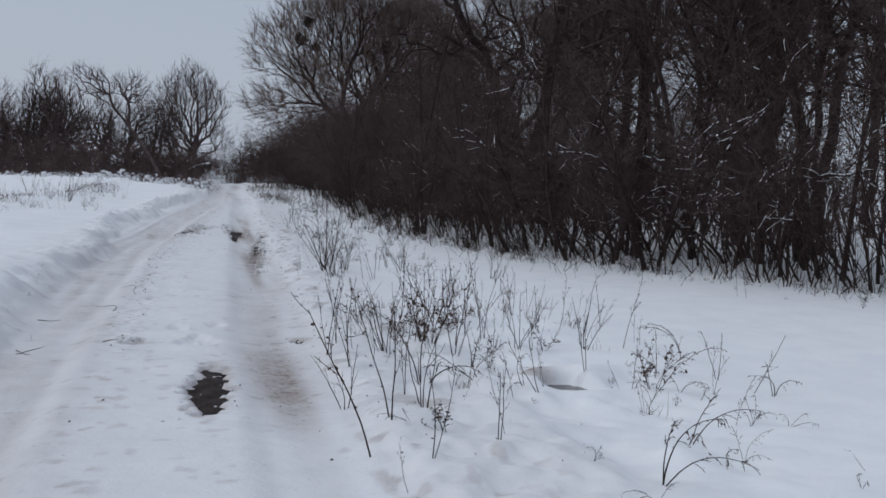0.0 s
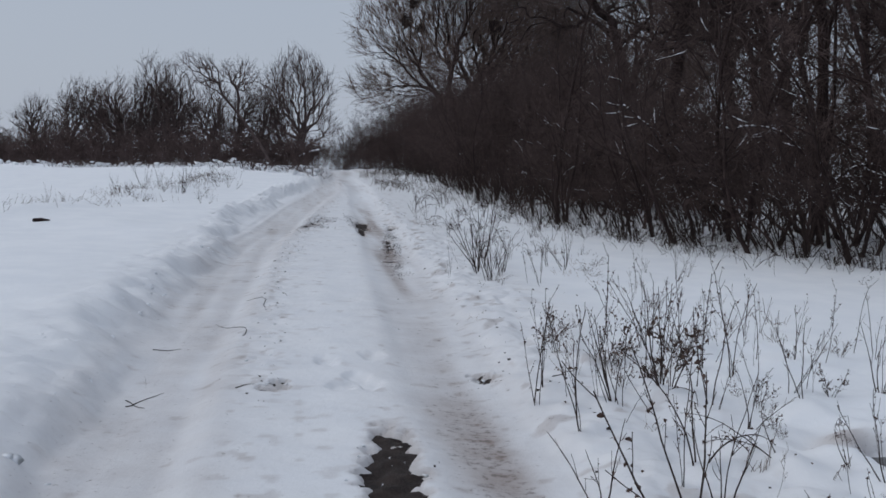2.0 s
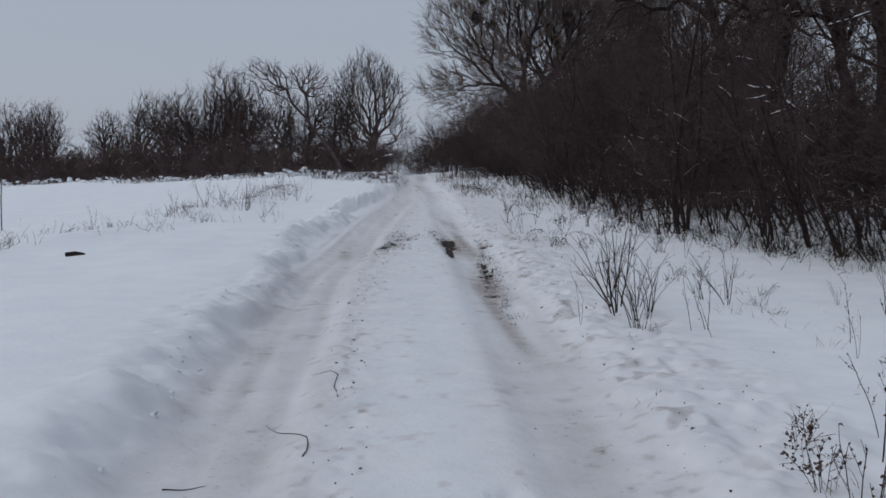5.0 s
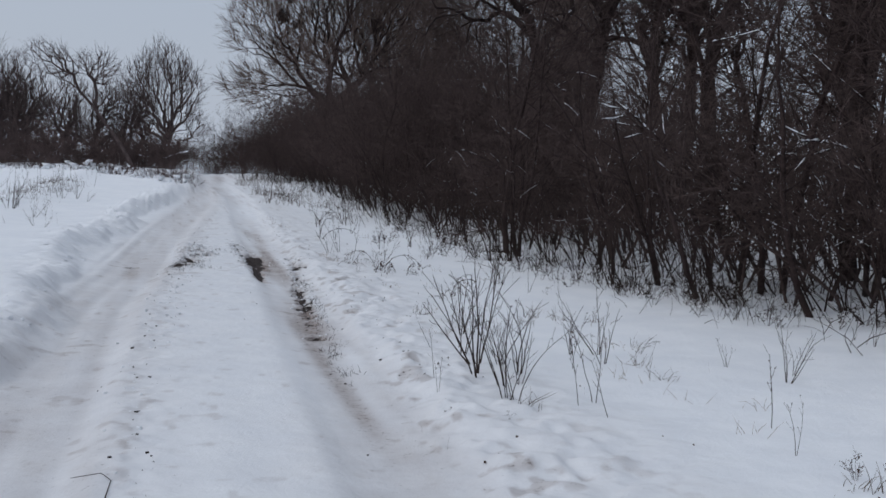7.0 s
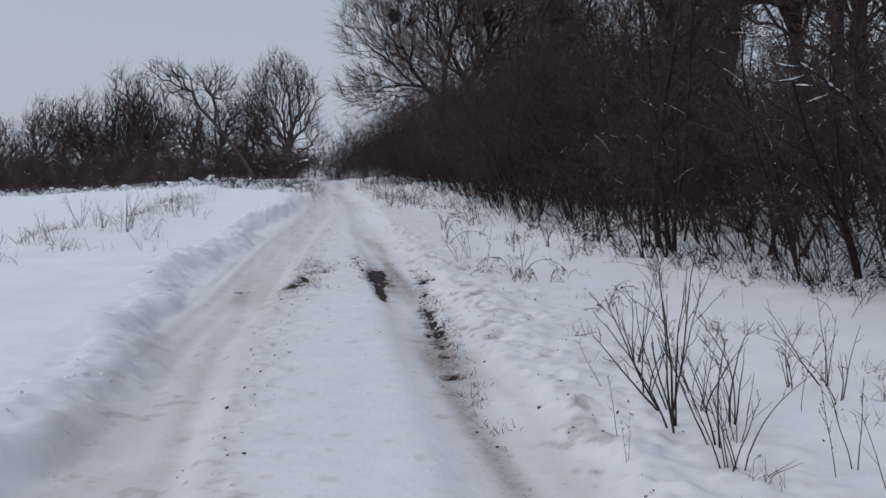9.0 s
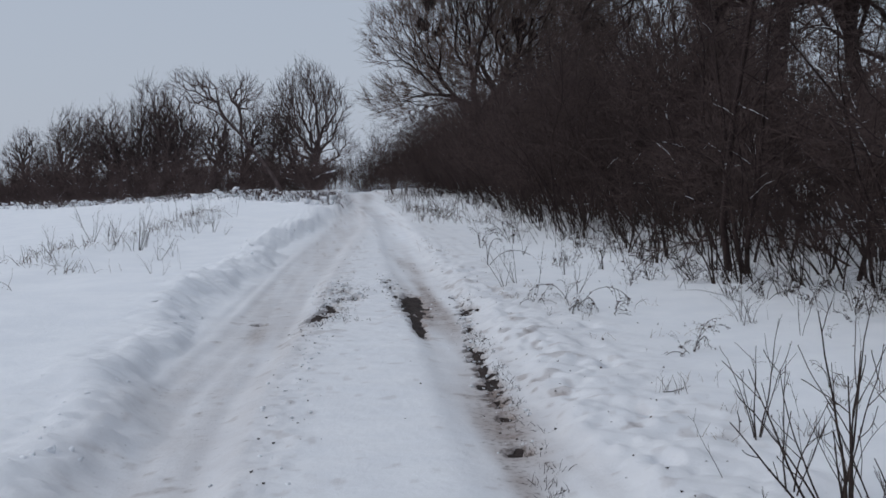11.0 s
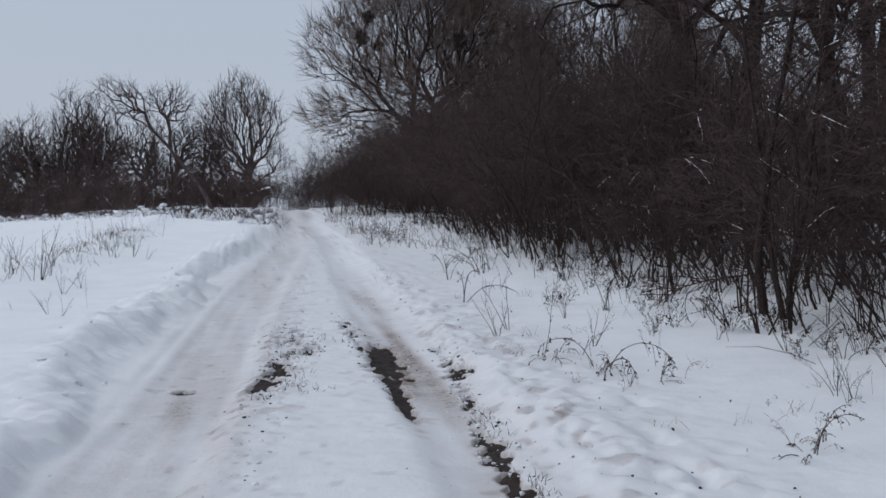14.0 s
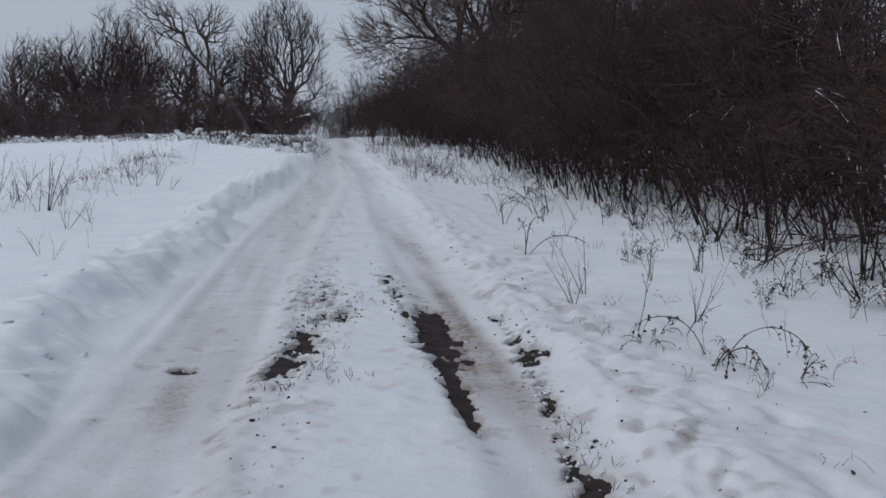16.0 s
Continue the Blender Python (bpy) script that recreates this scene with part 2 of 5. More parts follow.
def snow_on(rng, groups, share, thick):
    """Broken strips of snow along the upper side of limbs that lean or lie."""
    out = []
    for pts, rad, _ in groups:
        n, k, _ = pts.shape
        if k < 4:
            continue
        d = pts[:, -1] - pts[:, 0]
        steep = np.abs(d[:, 2]) / np.linalg.norm(d, axis=1)
        pick = rng.uniform(0, 1, n) < share * np.where(steep < 0.5, 1.6, np.where(steep < 0.85, 0.9, 0.12))
        for i in np.where(pick)[0]:
            j = rng.uniform(0, k - 2.2)
            f = np.linspace(j, min(j + rng.uniform(0.5, 2.4), k - 1.001), 14)
            a = f.astype(int)
            g = (f - a)[:, None]
            p = pts[i, a] * (1 - g) + pts[i, a + 1] * g
            own = rad[i, a]
            r = (own * 0.35 + thick * 0.65) * rng.uniform(0.4, 1.2, 14) * np.where(rng.uniform(0, 1, 14) < 0.35, 0.03, 1.0)
            r[0] = r[-1] = 0.0004
            p[:, 2] += own * 0.7 + r * 0.3
            out.append((p[None], r[None], 5))
    return out


def plant(name, label, category, group, meshes):
    """A top-level plant: an empty at its foot with its parts below it."""
    ob = tagged(new(name), label, category, group)
    ob.empty_display_size = 0.2
    made = {}
    for key, me, note, sort in meshes:
        on = {"snow": made.get("branchwork"), "foliage": made.get("side_growth")}.get(key) or ob
        made[key] = tagged(part(key, me, on, note), kind=sort)
    return ob


def smooth(a):
    a = np.clip(a, 0, 1)
    return a * a * (3 - 2 * a)


def lattice(ix, iy, seed):
    h = (ix.astype(np.int64) * 374761393 + iy.astype(np.int64) * 668265263 + seed * 974634777) & 0xFFFFFFFF
    h = ((h ^ (h >> 13)) * 1274126177) & 0xFFFFFFFF
    return ((h ^ (h >> 16)) & 0xFFFF) / 65535.0


def wave(x, y, size, seed):
    """Smooth value noise from -1 to 1 with cells of that size."""
    x, y = x / size, y / size
    ix, iy = np.floor(x), np.floor(y)
    fx, fy = smooth(x - ix), smooth(y - iy)
    a = lattice(ix, iy, seed) * (1 - fx) + lattice(ix + 1, iy, seed) * fx
    b = lattice(ix, iy + 1, seed) * (1 - fx) + lattice(ix + 1, iy + 1, seed) * fx
    return 2 * (a * (1 - fy) + b * fy) - 1


# ---- the lie of the land ----
def line(y, knots):
    ky, kx = zip(*knots)
    return np.interp(y, ky, kx)


def right_rut(y):
    return line(y, [(-60, 0.6), (4, 0.66), (8.8, 0.72), (11.3, 0.84), (15.5, 0.98), (19, 1.12), (25, 1.32), (34, 1.77), (39, 2.0), (42.5, 1.97), (46, 1.9), (51, 2.35), (60, 2.8), (120, 5)])


def rut_wear(y):
    """How far the wheels have cut the snow of the right-hand track down to its brown bed."""
    return line(y, [(-60, 0.3), (5.4, 0.3), (6.4, 0.55), (7.8, 0.38), (11.4, 0.36), (13.0, 0.95), (22, 0.95), (29, 0.55), (120, 0.45)])


def left_rut(y):
    return line(y, [(-60, -1.1), (8.6, -1.1), (11.6, -1.02), (17, -0.85), (19.3, -0.62), (22.5, -0.37), (28.7, 0.17), (35, 0.8), (46, 1.25), (57, 2.0), (120, 4.2)])


def bank(y):
    return line(y, [(-60, -1.5), (10, -1.5), (12.4, -1.42), (17, -1.26), (20, -1.12), (23, -1.0), (28, -0.68), (32.5, -0.4), (36, 0.2), (44, 0.9), (57, 1.5), (120, 3.6)])


def trail(y):
    """The crumbled line between the wheel tracks."""
    return line(y, [(6, -0.45), (9, -0.5), (14, -0.42), (17, -0.25), (20, 0.0), (24, 0.25)])


def ridge_line(y):
    """The low grassy ridge across the field."""
    return line(y, [(10, -11), (15, -7.4), (18, -5.6), (19.3, -5.1), (21, -4.7), (23, -4.1), (28, -3.95), (31.5, -3.1), (36, -3.1), (52, -3.3)])


def fringe(x):
    """Where the dry grass below the field trees begins."""
    return line(x, [(-60, 62), (-12, 57), (-6, 55.5), (-2.8, 52.5), (-0.7, 46.5), (0.2, 45), (1.0, 43.5), (2, 43)])


def wood_edge(y):
    return line(y, [(-40, 26), (6, 13), (10, 9.0), (12, 7.9), (13.3, 7.0), (14.5, 6.0), (15.2, 5.55), (16, 5.2), (17, 5.0), (18.5, 4.8), (20.5, 4.5), (22.5, 4.1), (25, 4.35), (32, 4.6), (40, 5.0), (47, 4.5), (54, 4.3), (70, 5), (130, 8)])


# melted spots: x, y, half width, half length, slant of x along y, how crumbly
MELT = [(0.17, 6.5, 0.15, 0.8, 0.04, 0.45), (0.96, 20.95, 0.18, 1.1, 0.05, 0.5), (0.88, 19.6, 0.085, 1.0, 0.03, 0.5), (0.84, 21.3, 0.05, 1.3, 0.0, 1.5), (0.85, 22.9, 0.07, 0.7, 0.0, 1.6),
        (0.06, 20.45, 0.115, 1.15, 0.24, 1.05), (0.36, 21.3, 0.1, 0.5, 0.1, 1.2), (0.25, 22.1, 0.16, 0.8, 0.0, 1.9), (1.52, 20.25, 0.05, 0.16, 0.1, 1.0), (1.34, 19.3, 0.05, 0.3, 0.12, 1.2),
        (1.2, 18.4, 0.05, 0.4, 0.15, 1.4), (-0.63, 20.2, 0.075, 0.1, 0.0, 0.5), (0.93, 8.43, 0.08, 0.12, 0.0, 1.2), (-0.38, 8.2, 0.09, 0.14, 0.0, 1.4)]
HOLLOW = (2.56, 6.4, 0.2, 0.26)


def edge_line(y):
    return line(y, [(11.0, 0.82), (13.5, 0.9), (14.8, 0.95), (16.5, 1.08), (18.5, 1.24), (20.3, 1.45), (21.5, 1.5)])


def melted(x, y):
    ragged = 0.5 * wave(x * 0.6, y, 0.13, 41) + 0.55 * wave(x * 0.7, y, 0.055, 42) + 0.3 * wave(x, y, 0.03, 44)
    m = np.full(np.shape(x), -9.0)
    for cx, cy, hw, hl, slant, crumble in MELT:
        r = np.hypot((x - cx - slant * (y - cy)) / hw, (y - cy) / hl)
        m = np.maximum(m, 1.0 - r - 0.3 * crumble + crumble * ragged)
    gaps = wave(x * 0, y, 0.6, 43) - 0.15 + 0.35 * smooth((y - 14.5) / 1.5) * smooth((18.6 - y) / 1.2)
    strip = 0.75 - 0.5 * smooth((y - 18.2) / 0.8) - 0.3 * smooth((16.6 - y) / 0.8) - np.abs(x - edge_line(y)) / 0.075 + np.minimum(gaps, 0.1) * 1.8 + 1.25 * ragged
    return np.maximum(m, np.where((y > 15.2) & (y < 21.4), strip, -9.0))


def lumps(x, y):
    return 0.3 * wave(x, y, 0.3, 11) + 0.4 * wave(x, y, 0.14, 12) + 0.35 * wave(x, y, 0.075, 13)


PRINTS = [(0.13, 8.4), (-0.06, 8.85), (0.27, 9.05), (0.02, 8.2), (0.2, 8.25), (1.95, 16.9), (2.0, 17.1), (2.05, 17.7), (1.6, 17.9), (1.75, 15.6), (1.55, 14.6), (2.3, 18.6)]


def ground_z(x, y, holes=True):
    xr, xl = right_rut(y), left_rut(y)
    bk = bank(y) + 0.17 * wave(x * 0, y, 2.3, 21) + 0.13 * wave(x, y, 0.7, 22) + 0.055 * wave(x, y, 0.25, 24)
    near = smooth((40 - y) / 20)
    worn = rut_wear(y)
    z = 0.05 * wave(x, y, 4.0, 1) + 0.025 * wave(x, y, 1.5, 2)
    z = z * smooth((np.abs(x - 0.2) - 0.8) / 2.5)
    # the wheel tracks, the strip between them
    z = z - 0.042 * (0.45 + 0.55 * worn) * np.exp(-((x - xr) / 0.22) ** 2) - 0.035 * np.exp(-((x - xl) / 0.34) ** 4)
    inside = smooth((x - xl - 0.25) / 0.2) * smooth((xr - 0.2 - x) / 0.2)
    z = z + inside * (0.03 + (0.004 + 0.010 * smooth((y - 16.5) / 3)) * lumps(x, y) + 0.012 * wave(x, y * 0.5, 0.8, 14) + 0.006 * wave(x * 2.2, y * 0.25, 0.5, 17))
    # the pushed-up snow beside the left track, and the field
    s = smooth((bk + 0.2 - x) / (0.52 + 0.2 * wave(x * 0, y, 1.7, 25)))
    pushed = 0.45 + 0.55 * smooth((y - 4.5) / 6)
    z = z + (0.19 + 0.06 * wave(x, y, 1.9, 26)) * pushed * s + 0.085 * np.exp(-((bk - 0.33 - x) / 0.26) ** 2) * (0.2 + 1.1 * wave(x, y, 0.45, 27) * (0.5 + 0.5 * wave(x, y, 1.1, 28)))
    z = z + 0.05 * smooth((bk + 0.1 - x) / 0.2) * smooth((x - bk + 0.9) / 0.5) * lumps(x * 1.1, y * 1.1)
    # crease at the bank's foot, and the crumbled line between the tracks
    z = z - 0.03 * np.exp(-((x - bk - 0.03) / 0.07) ** 2) * smooth(wave(x * 0, y, 1.3, 35) + 0.75) * smooth((40 - y) / 10)
    z = z + 0.028 * np.exp(-((x - trail(y)) / 0.17) ** 2) * lumps(x * 1.3 + 5, y * 1.3) * smooth((y - 7) / 2) * smooth((25 - y) / 3)
    for off, depth in ((-0.5, 0.020), (-0.32, 0.016), (-0.08, 0.014), (0.22, 0.013)):
        z = z - depth * near * np.exp(-((x - xl - off - 0.04 * wave(x * 0, y, 2.5, 31)) / 0.055) ** 2) * (0.6 + 0.5 * wave(x, y, 0.5, 34))
    z = z + 0.10 * smooth((bk - 1.5 - x) / 3) * wave(x, y, 5.5, 33)
    # the verge on the wood side
    rd = x - xr - 0.24 - 0.05 * wave(x, y, 0.5, 23)
    z = z + 0.075 * smooth(rd / 0.28) + 0.05 * smooth(rd / 0.15) * smooth((1.7 - rd) / 1.4) * lumps(x + 3, y)
    z = z + 0.008 * smooth(rd / 0.6) * lumps(x * 0.7, y * 0.7 + 9)
    z = z + 0.034 * smooth((x - wood_edge(y) + 1) / 1.5) * (1 + lumps(x * 0.5, y * 0.5) * 3)
    z = z + 0.045 * smooth((x - xr - 0.5) / 0.4) * smooth((3.9 - x) / 1.0) * smooth((y - 3.5) / 1.5) * smooth((10.5 - y) / 2.0) * (wave(x, y, 0.32, 15) + 0.6 * wave(x, y, 0.14, 16))
    # low ridge that the rough grass follows across the field
    ridge = ridge_line(y)
    z = z + 0.10 * np.exp(-((x - ridge) / 0.5) ** 2) * smooth((x + 16) / 6) * smooth((y - 12) / 6)
    for px, py in PRINTS:
        r = np.hypot((x - px) / 0.075, (y - py) / 0.14)
        r = r + 0.35 * wave(x, y, 0.06, 63)
        z = z - 0.034 * smooth(1.4 - r)
    hx, hy, ha, hb = HOLLOW
    r = np.hypot((x - hx) / ha, (y - hy) / hb) + 0.2 * wave(x, y, 0.16, 61) + 0.12 * wave(x, y, 0.06, 64)
    z = z - 0.075 * smooth((1.15 - r) / 0.25) + 0.02 * np.exp(-((r - 1.4) / 0.3) ** 2)
    if holes:
        z = z - 0.065 * smooth(melted(x, y) / 0.4 + 0.35)
    z = z + 0.25 * smooth((y - fringe(x)) / 2) * smooth((64 - y) / 4) * smooth((bank(y) - 0.3 - x) / 1.0) * np.maximum(wave(x, y, 1.1, 81) + 0.4 * wave(x, y, 0.4, 82), -0.1)
    # the land falls away to the far side of the field and behind the crest
    z = z - 0.024 * np.maximum(-x - 5, 0) * smooth((y - 15) / 25) * smooth((120 + x) / 60)
    z = z - 0.034 * np.maximum(y - 60, 0) * smooth((y - 58) / 30)
    return z


def dirt_at(x, y):
    xr, xl = right_rut(y), left_rut(y)
    streak = 0.75 + 0.5 * wave(x * 4, y * 0.35, 0.5, 52)
    d = 0.85 * rut_wear(y) * (1 - 0.5 * smooth((y - 24) / 6)) * np.exp(-((x - xr) / 0.24) ** 2) * streak * (0.6 + 0.4 * smooth((wave(x * 0, y, 2.6, 51) + 0.7)))
    d = d + 0.6 * np.exp(-(((x - 0.64) / 0.22) ** 2 + ((y - 6.8) / 1.1) ** 2))
    d = d + 0.2 * smooth((y - 6.5) / 1.5) * smooth((13.5 - y) / 2) * np.exp(-((x - xr + 0.05) / 0.42) ** 2) + 0.4 * np.exp(-(((x + 0.63) / 0.1) ** 2 + ((y - 19.6) / 0.5) ** 2))
    d = d + 0.33 * np.exp(-((x - xl) / 0.5) ** 4) * (0.3 + 0.7 * streak)
    d = d + 0.10 * np.exp(-((x - xl + 0.2) / 1.0) ** 4)
    d = d + 0.45 * smooth(melted(x, y) / 0.6 + 0.8)
    track = smooth((x - xl + 0.6) / 0.3) * smooth((xr + 1.3 - x) / 0.8)
    d = d + 0.22 * track * smooth((wave(x, y, 0.12, 53) + 0.7 * wave(x, y, 0.06, 54) - 0.8) / 0.3)
    d = d + 0.28 * np.exp(-((x - xl - 0.62) / 0.16) ** 2) * smooth((wave(x, y, 0.12, 55) + 0.5 * wave(x, y, 0.05, 56) - 0.5) / 0.3)
    d = d + 0.35 * smooth((lumps(x + 7, y * 0.8) - 0.3) / 0.15) * smooth((x - xr - 0.2) / 0.1) * smooth((xr + 1.5 - x) / 0.8)
    d = d + 0.7 * np.exp(-(((x - 2.42) / 0.16) ** 2 + ((y - 6.68) / 0.12) ** 2))
    d = d + 0.3 * np.exp(-((x - xr + 0.1) / 0.25) ** 2) * smooth((y - 36) / 6) * smooth((wave(x * 0, y, 3.0, 57) + 0.5))
    d = d + 0.16 * smooth((x - xr - 0.15) / 0.2) * smooth((xr + 2.0 - x) / 1.2) + 0.1 * smooth((x - xl - 0.3) / 0.2) * smooth((xr - x) / 0.3)
    return np.clip(d, 0, 1) * smooth((75 - y) / 20)


def graded(lo, hi, step, reach_lo, reach_hi, limit):
    """Coordinates at an even step from lo to hi, then slowly and, past the limit, ever wider to both reaches."""
    mid_part = list(np.arange(lo, hi, step))
    up, s, v = [], step, mid_part[-1]
    while v < reach_hi:
        s *= 1.03 if s < limit else 1.11
        v += s
        up.append(v)
    down, s, v = [], step, lo
    while v > reach_lo:
        s *= 1.03 if s < limit else 1.11
        v -= s
        down.append(v)
    return np.array(down[::-1] + mid_part + up)


gx = graded(-0.65, 1.75, 0.02, -900, 900, 0.075)
gy = graded(4.6, 22.8, 0.027, -700, 2500, 0.12)
XX, YY = np.meshgrid(gx, gy)
ZZ = ground_z(XX, YY)
nx, ny = len(gx), len(gy)
gi = (np.arange(ny - 1)[:, None] * nx + np.arange(nx - 1)[None]).ravel()
ground_mesh = quad_mesh("ground", np.stack([XX, YY, ZZ], -1).reshape(-1, 3), np.stack([gi, gi + 1, gi + nx + 1, gi + nx], 1), SNOW)
ground_mesh.attributes.new("dirt", "FLOAT", "POINT").data.foreach_set("value", dirt_at(XX, YY).astype(np.float32).ravel())
tagged(new("ground", ground_mesh), "trampled white snow over a rutted field track and open field", "ground", kind="structure")


def gz(x, y):
    return float(ground_z(np.array([float(x)]), np.array([float(y)]))[0])


def sheet(name, x0, x1, y0, y1, step, height, mat):
    xs, ys = np.arange(x0, x1, step), np.arange(y0, y1, step)
    a, b = np.meshgrid(xs, ys)
    i = (np.arange(len(ys) - 1)[:, None] * len(xs) + np.arange(len(xs) - 1)[None]).ravel()
    return quad_mesh(name, np.stack([a, b, height(a, b)], -1).reshape(-1, 3), np.stack([i, i + 1, i + len(xs) + 1, i + len(xs)], 1), mat)


def soil_height(x, y):
    return ground_z(x, y, False) - 0.026 + 0.012 * wave(x, y, 0.09, 71) + 0.014 * wave(x, y, 0.05, 72)


for x0, x1, y0, y1, note in ((-0.05, 0.42, 5.5, 7.5, "dark wet earth bared in the wheel track"), (0.8, 1.06, 8.2, 8.65, "dark earth clod at the rut's edge"), (-0.52, -0.24, 8.0, 8.4, "dark earth clod between the wheel tracks"), (-0.8, 0.6, 18.8, 23.0, "dark earth crumbs bared between the wheel tracks"),
                             (0.74, 1.75, 12.5, 23.8, "dark earth bared along the edge of the wheel rut")):
    tagged(new("bare_soil", sheet("bare_soil", x0, x1, y0, y1, 0.022, soil_height, SOIL)), note, "soil", "bared soil", "structure")
tagged(new("puddle", sheet("puddle", 0.7, 1.14, 18.5, 23.6, 0.05, lambda x, y: np.full(x.shape, -0.068) + 0.002 * wave(x, y, 0.2, 75), WATER)),
       "dark meltwater puddle in the wheel rut", "puddle", kind="structure")
tagged(new("puddle", sheet("puddle", HOLLOW[0] - 0.3, HOLLOW[0] + 0.3, HOLLOW[1] - 0.4, HOLLOW[1] + 0.4, 0.05, lambda x, y: np.full(x.shape, gz(2.56, 6.4) + 0.03), WATER)),
       "grey meltwater standing in a snow hollow", "puddle", kind="structure")


def place(x, y, turn=0.0, size=1.0, sink=0.0, tilt=(0, 0)):
    return pose(x, y, gz(x, y) - sink, tilt[0], tilt[1], turn) @ Matrix.Diagonal((size, size, size, 1))


# ---- the wood ----
def tree_groups(rng, kind):
    """Limbs of a tree, level by level, the heavy ones first."""
    if kind in ("young", "single", "forked"):
        p0 = stems(rng, {"young": rng.choice([1, 2, 2]), "single": 1, "forked": 2}[kind], 0.1 if kind == "forked" else 0.25, 2, 12, 5.5, 8.5, 10, 0.06, 0.012, 0.1, 0.03)
        p1 = sprout(rng, *p0, 14, 0.15, 48, 0.34, 6, 0.2, 0.04, 0.4, 0.007)
        p2 = sprout(rng, *p1, 8, 0.15, 45, 0.48, 3, 0.26, 0.03, 0.5, 0.0045)
        p3 = sprout(rng, *p2, 5, 0.15, 45, 0.55, 2, 0.2, 0.03, 0.6, 0.0034)
        return p0, p1, [p2, p3]
    if kind == "shrub":
        p0 = stems(rng, rng.choice([4, 5, 5]), 0.45, 2, 30, 2.8, 5.0, 8, 0.024, 0.006, 0.15, 0.02)
        p1 = sprout(rng, *p0, 14, 0.34, 42, 0.38, 4, 0.34, 0.04, 0.32, 0.004)
        p2 = sprout(rng, *p1, 7, 0.15, 45, 0.55, 2, 0.22, 0.02, 0.6, 0.0036)
        return p0, p1, [p2]
    p0 = stems(rng, 9, 0.5, 5, 35, 1.2, 2.4, 5, 0.016, 0.007, 0.12, 0.02)
    p1 = sprout(rng, *p0, 9, 0.12, 42, 0.45, 4, 0.2, 0.03, 0.6, 0.009)
    p2 = sprout(rng, *p1, 5, 0.15, 42, 0.5, 2, 0.2, 0.02, 0.7, 0.008)
    return p0, p1, [p2]


def tree_meshes(kind, seed, bark, twig, sides, snow=0.0, snow_thick=0.02):
    rng = np.random.default_rng(seed)
    heavy, limbs, light = tree_groups(rng, kind)
    low, top = ("stem", "twig_mass") if kind in ("shrub", "brush") else ("trunk", "crown")
    out = [(low, quad_mesh(low, *tubes([(heavy[0][i:i + 1], heavy[1][i:i + 1], sides[0])]), bark), "", "") for i in range(len(heavy[0]))]
    out.append(("branchwork", quad_mesh("branchwork", *tubes([(limbs[0], limbs[1], sides[1])]), bark), "", "stuff"))
    out.append((top, quad_mesh(top, *tubes([(p, r, 3) for p, r, _ in light]), twig), "", "stuff"))
    if snow:
        lying = snow_on(rng, [(heavy[0], heavy[1], 0), (limbs[0], limbs[1], 0)], snow, snow_thick)
        if lying:
            out.append(("snow", quad_mesh("snow", *tubes(lying), SNOW_CLEAN), "white snow lying along the branches", "stuff"))
    return out


def crown_tree(seed, trunk, r_trunk, lobes, count, tip, twig_count, twig_length, spread, lift, twig_thick, bark, twig, snow=0.0, thrift=0.35):
    """Meshes of a tree whose crown fills rounded lobes."""
    rng = np.random.default_rng(seed)
    shoots, rad, ends, way = grown(rng, trunk, r_trunk, lobes, count, tip, 1.0, thrift)
    k = len(trunk)
    trunk_rad = r_trunk * np.linspace(1.15, 0.85, k)[None]
    trunk_rad[0, 0] *= 1.25
    stout = rad[:, 0] > tip * 3.2
    out = [("trunk", quad_mesh("trunk", *tubes([(np.array([trunk], float), trunk_rad, 8)]), bark), "", ""),
           ("branchwork", quad_mesh("branchwork", *tubes([(shoots[stout], rad[stout], 5)]), bark), "", "stuff"),
           ("crown", quad_mesh("crown", *tubes([(shoots[~stout], rad[~stout], 3), (*sprays(rng, ends, way, twig_count, twig_length, spread, lift, twig_thick), 3)]), twig), "", "stuff")]
    if snow:
        big = rad[:, 0] > tip * 4.5
        four = shoots[big][:, [0, 0, 1, 2]]
        four[:, 1] = (four[:, 0] + four[:, 2]) / 2
        lying = snow_on(rng, [(four, rad[big][:, [0, 0, 1, 2]], 0)], snow, 0.014)
        if lying:
            out.append(("snow", quad_mesh("snow", *tubes(lying), SNOW_CLEAN), "white snow lying along the branches", "stuff"))
    return out


def kinds_of(name, label, category, group, kind, seeds, *style):
    return [plant(name, label, category, group, tree_meshes(kind, s, *style)) for s in seeds]


def scatter(protos, spots, rng, size0, size1, sink=0.0, tilt=4.0, lean=0.0, first=True):
    """Sets the prototypes themselves at the first spots and copies at the rest. lean: degrees towards the track."""
    for i, (x, y) in enumerate(spots):
        size = rng.uniform(size0, size1)
        m = pose(x, y, gz(x, y) - sink, rng.uniform(-tilt, tilt), rng.uniform(-tilt, tilt) - lean, 0) @ pose(0, 0, 0, 0, 0, rng.uniform(0, 360)) @ Matrix.Diagonal((size, size, size, 1))
        ob = protos[i % len(protos)]
        if first and i < len(protos):
            ob.matrix_basis = m
        else:
            copy_thing(ob, m)


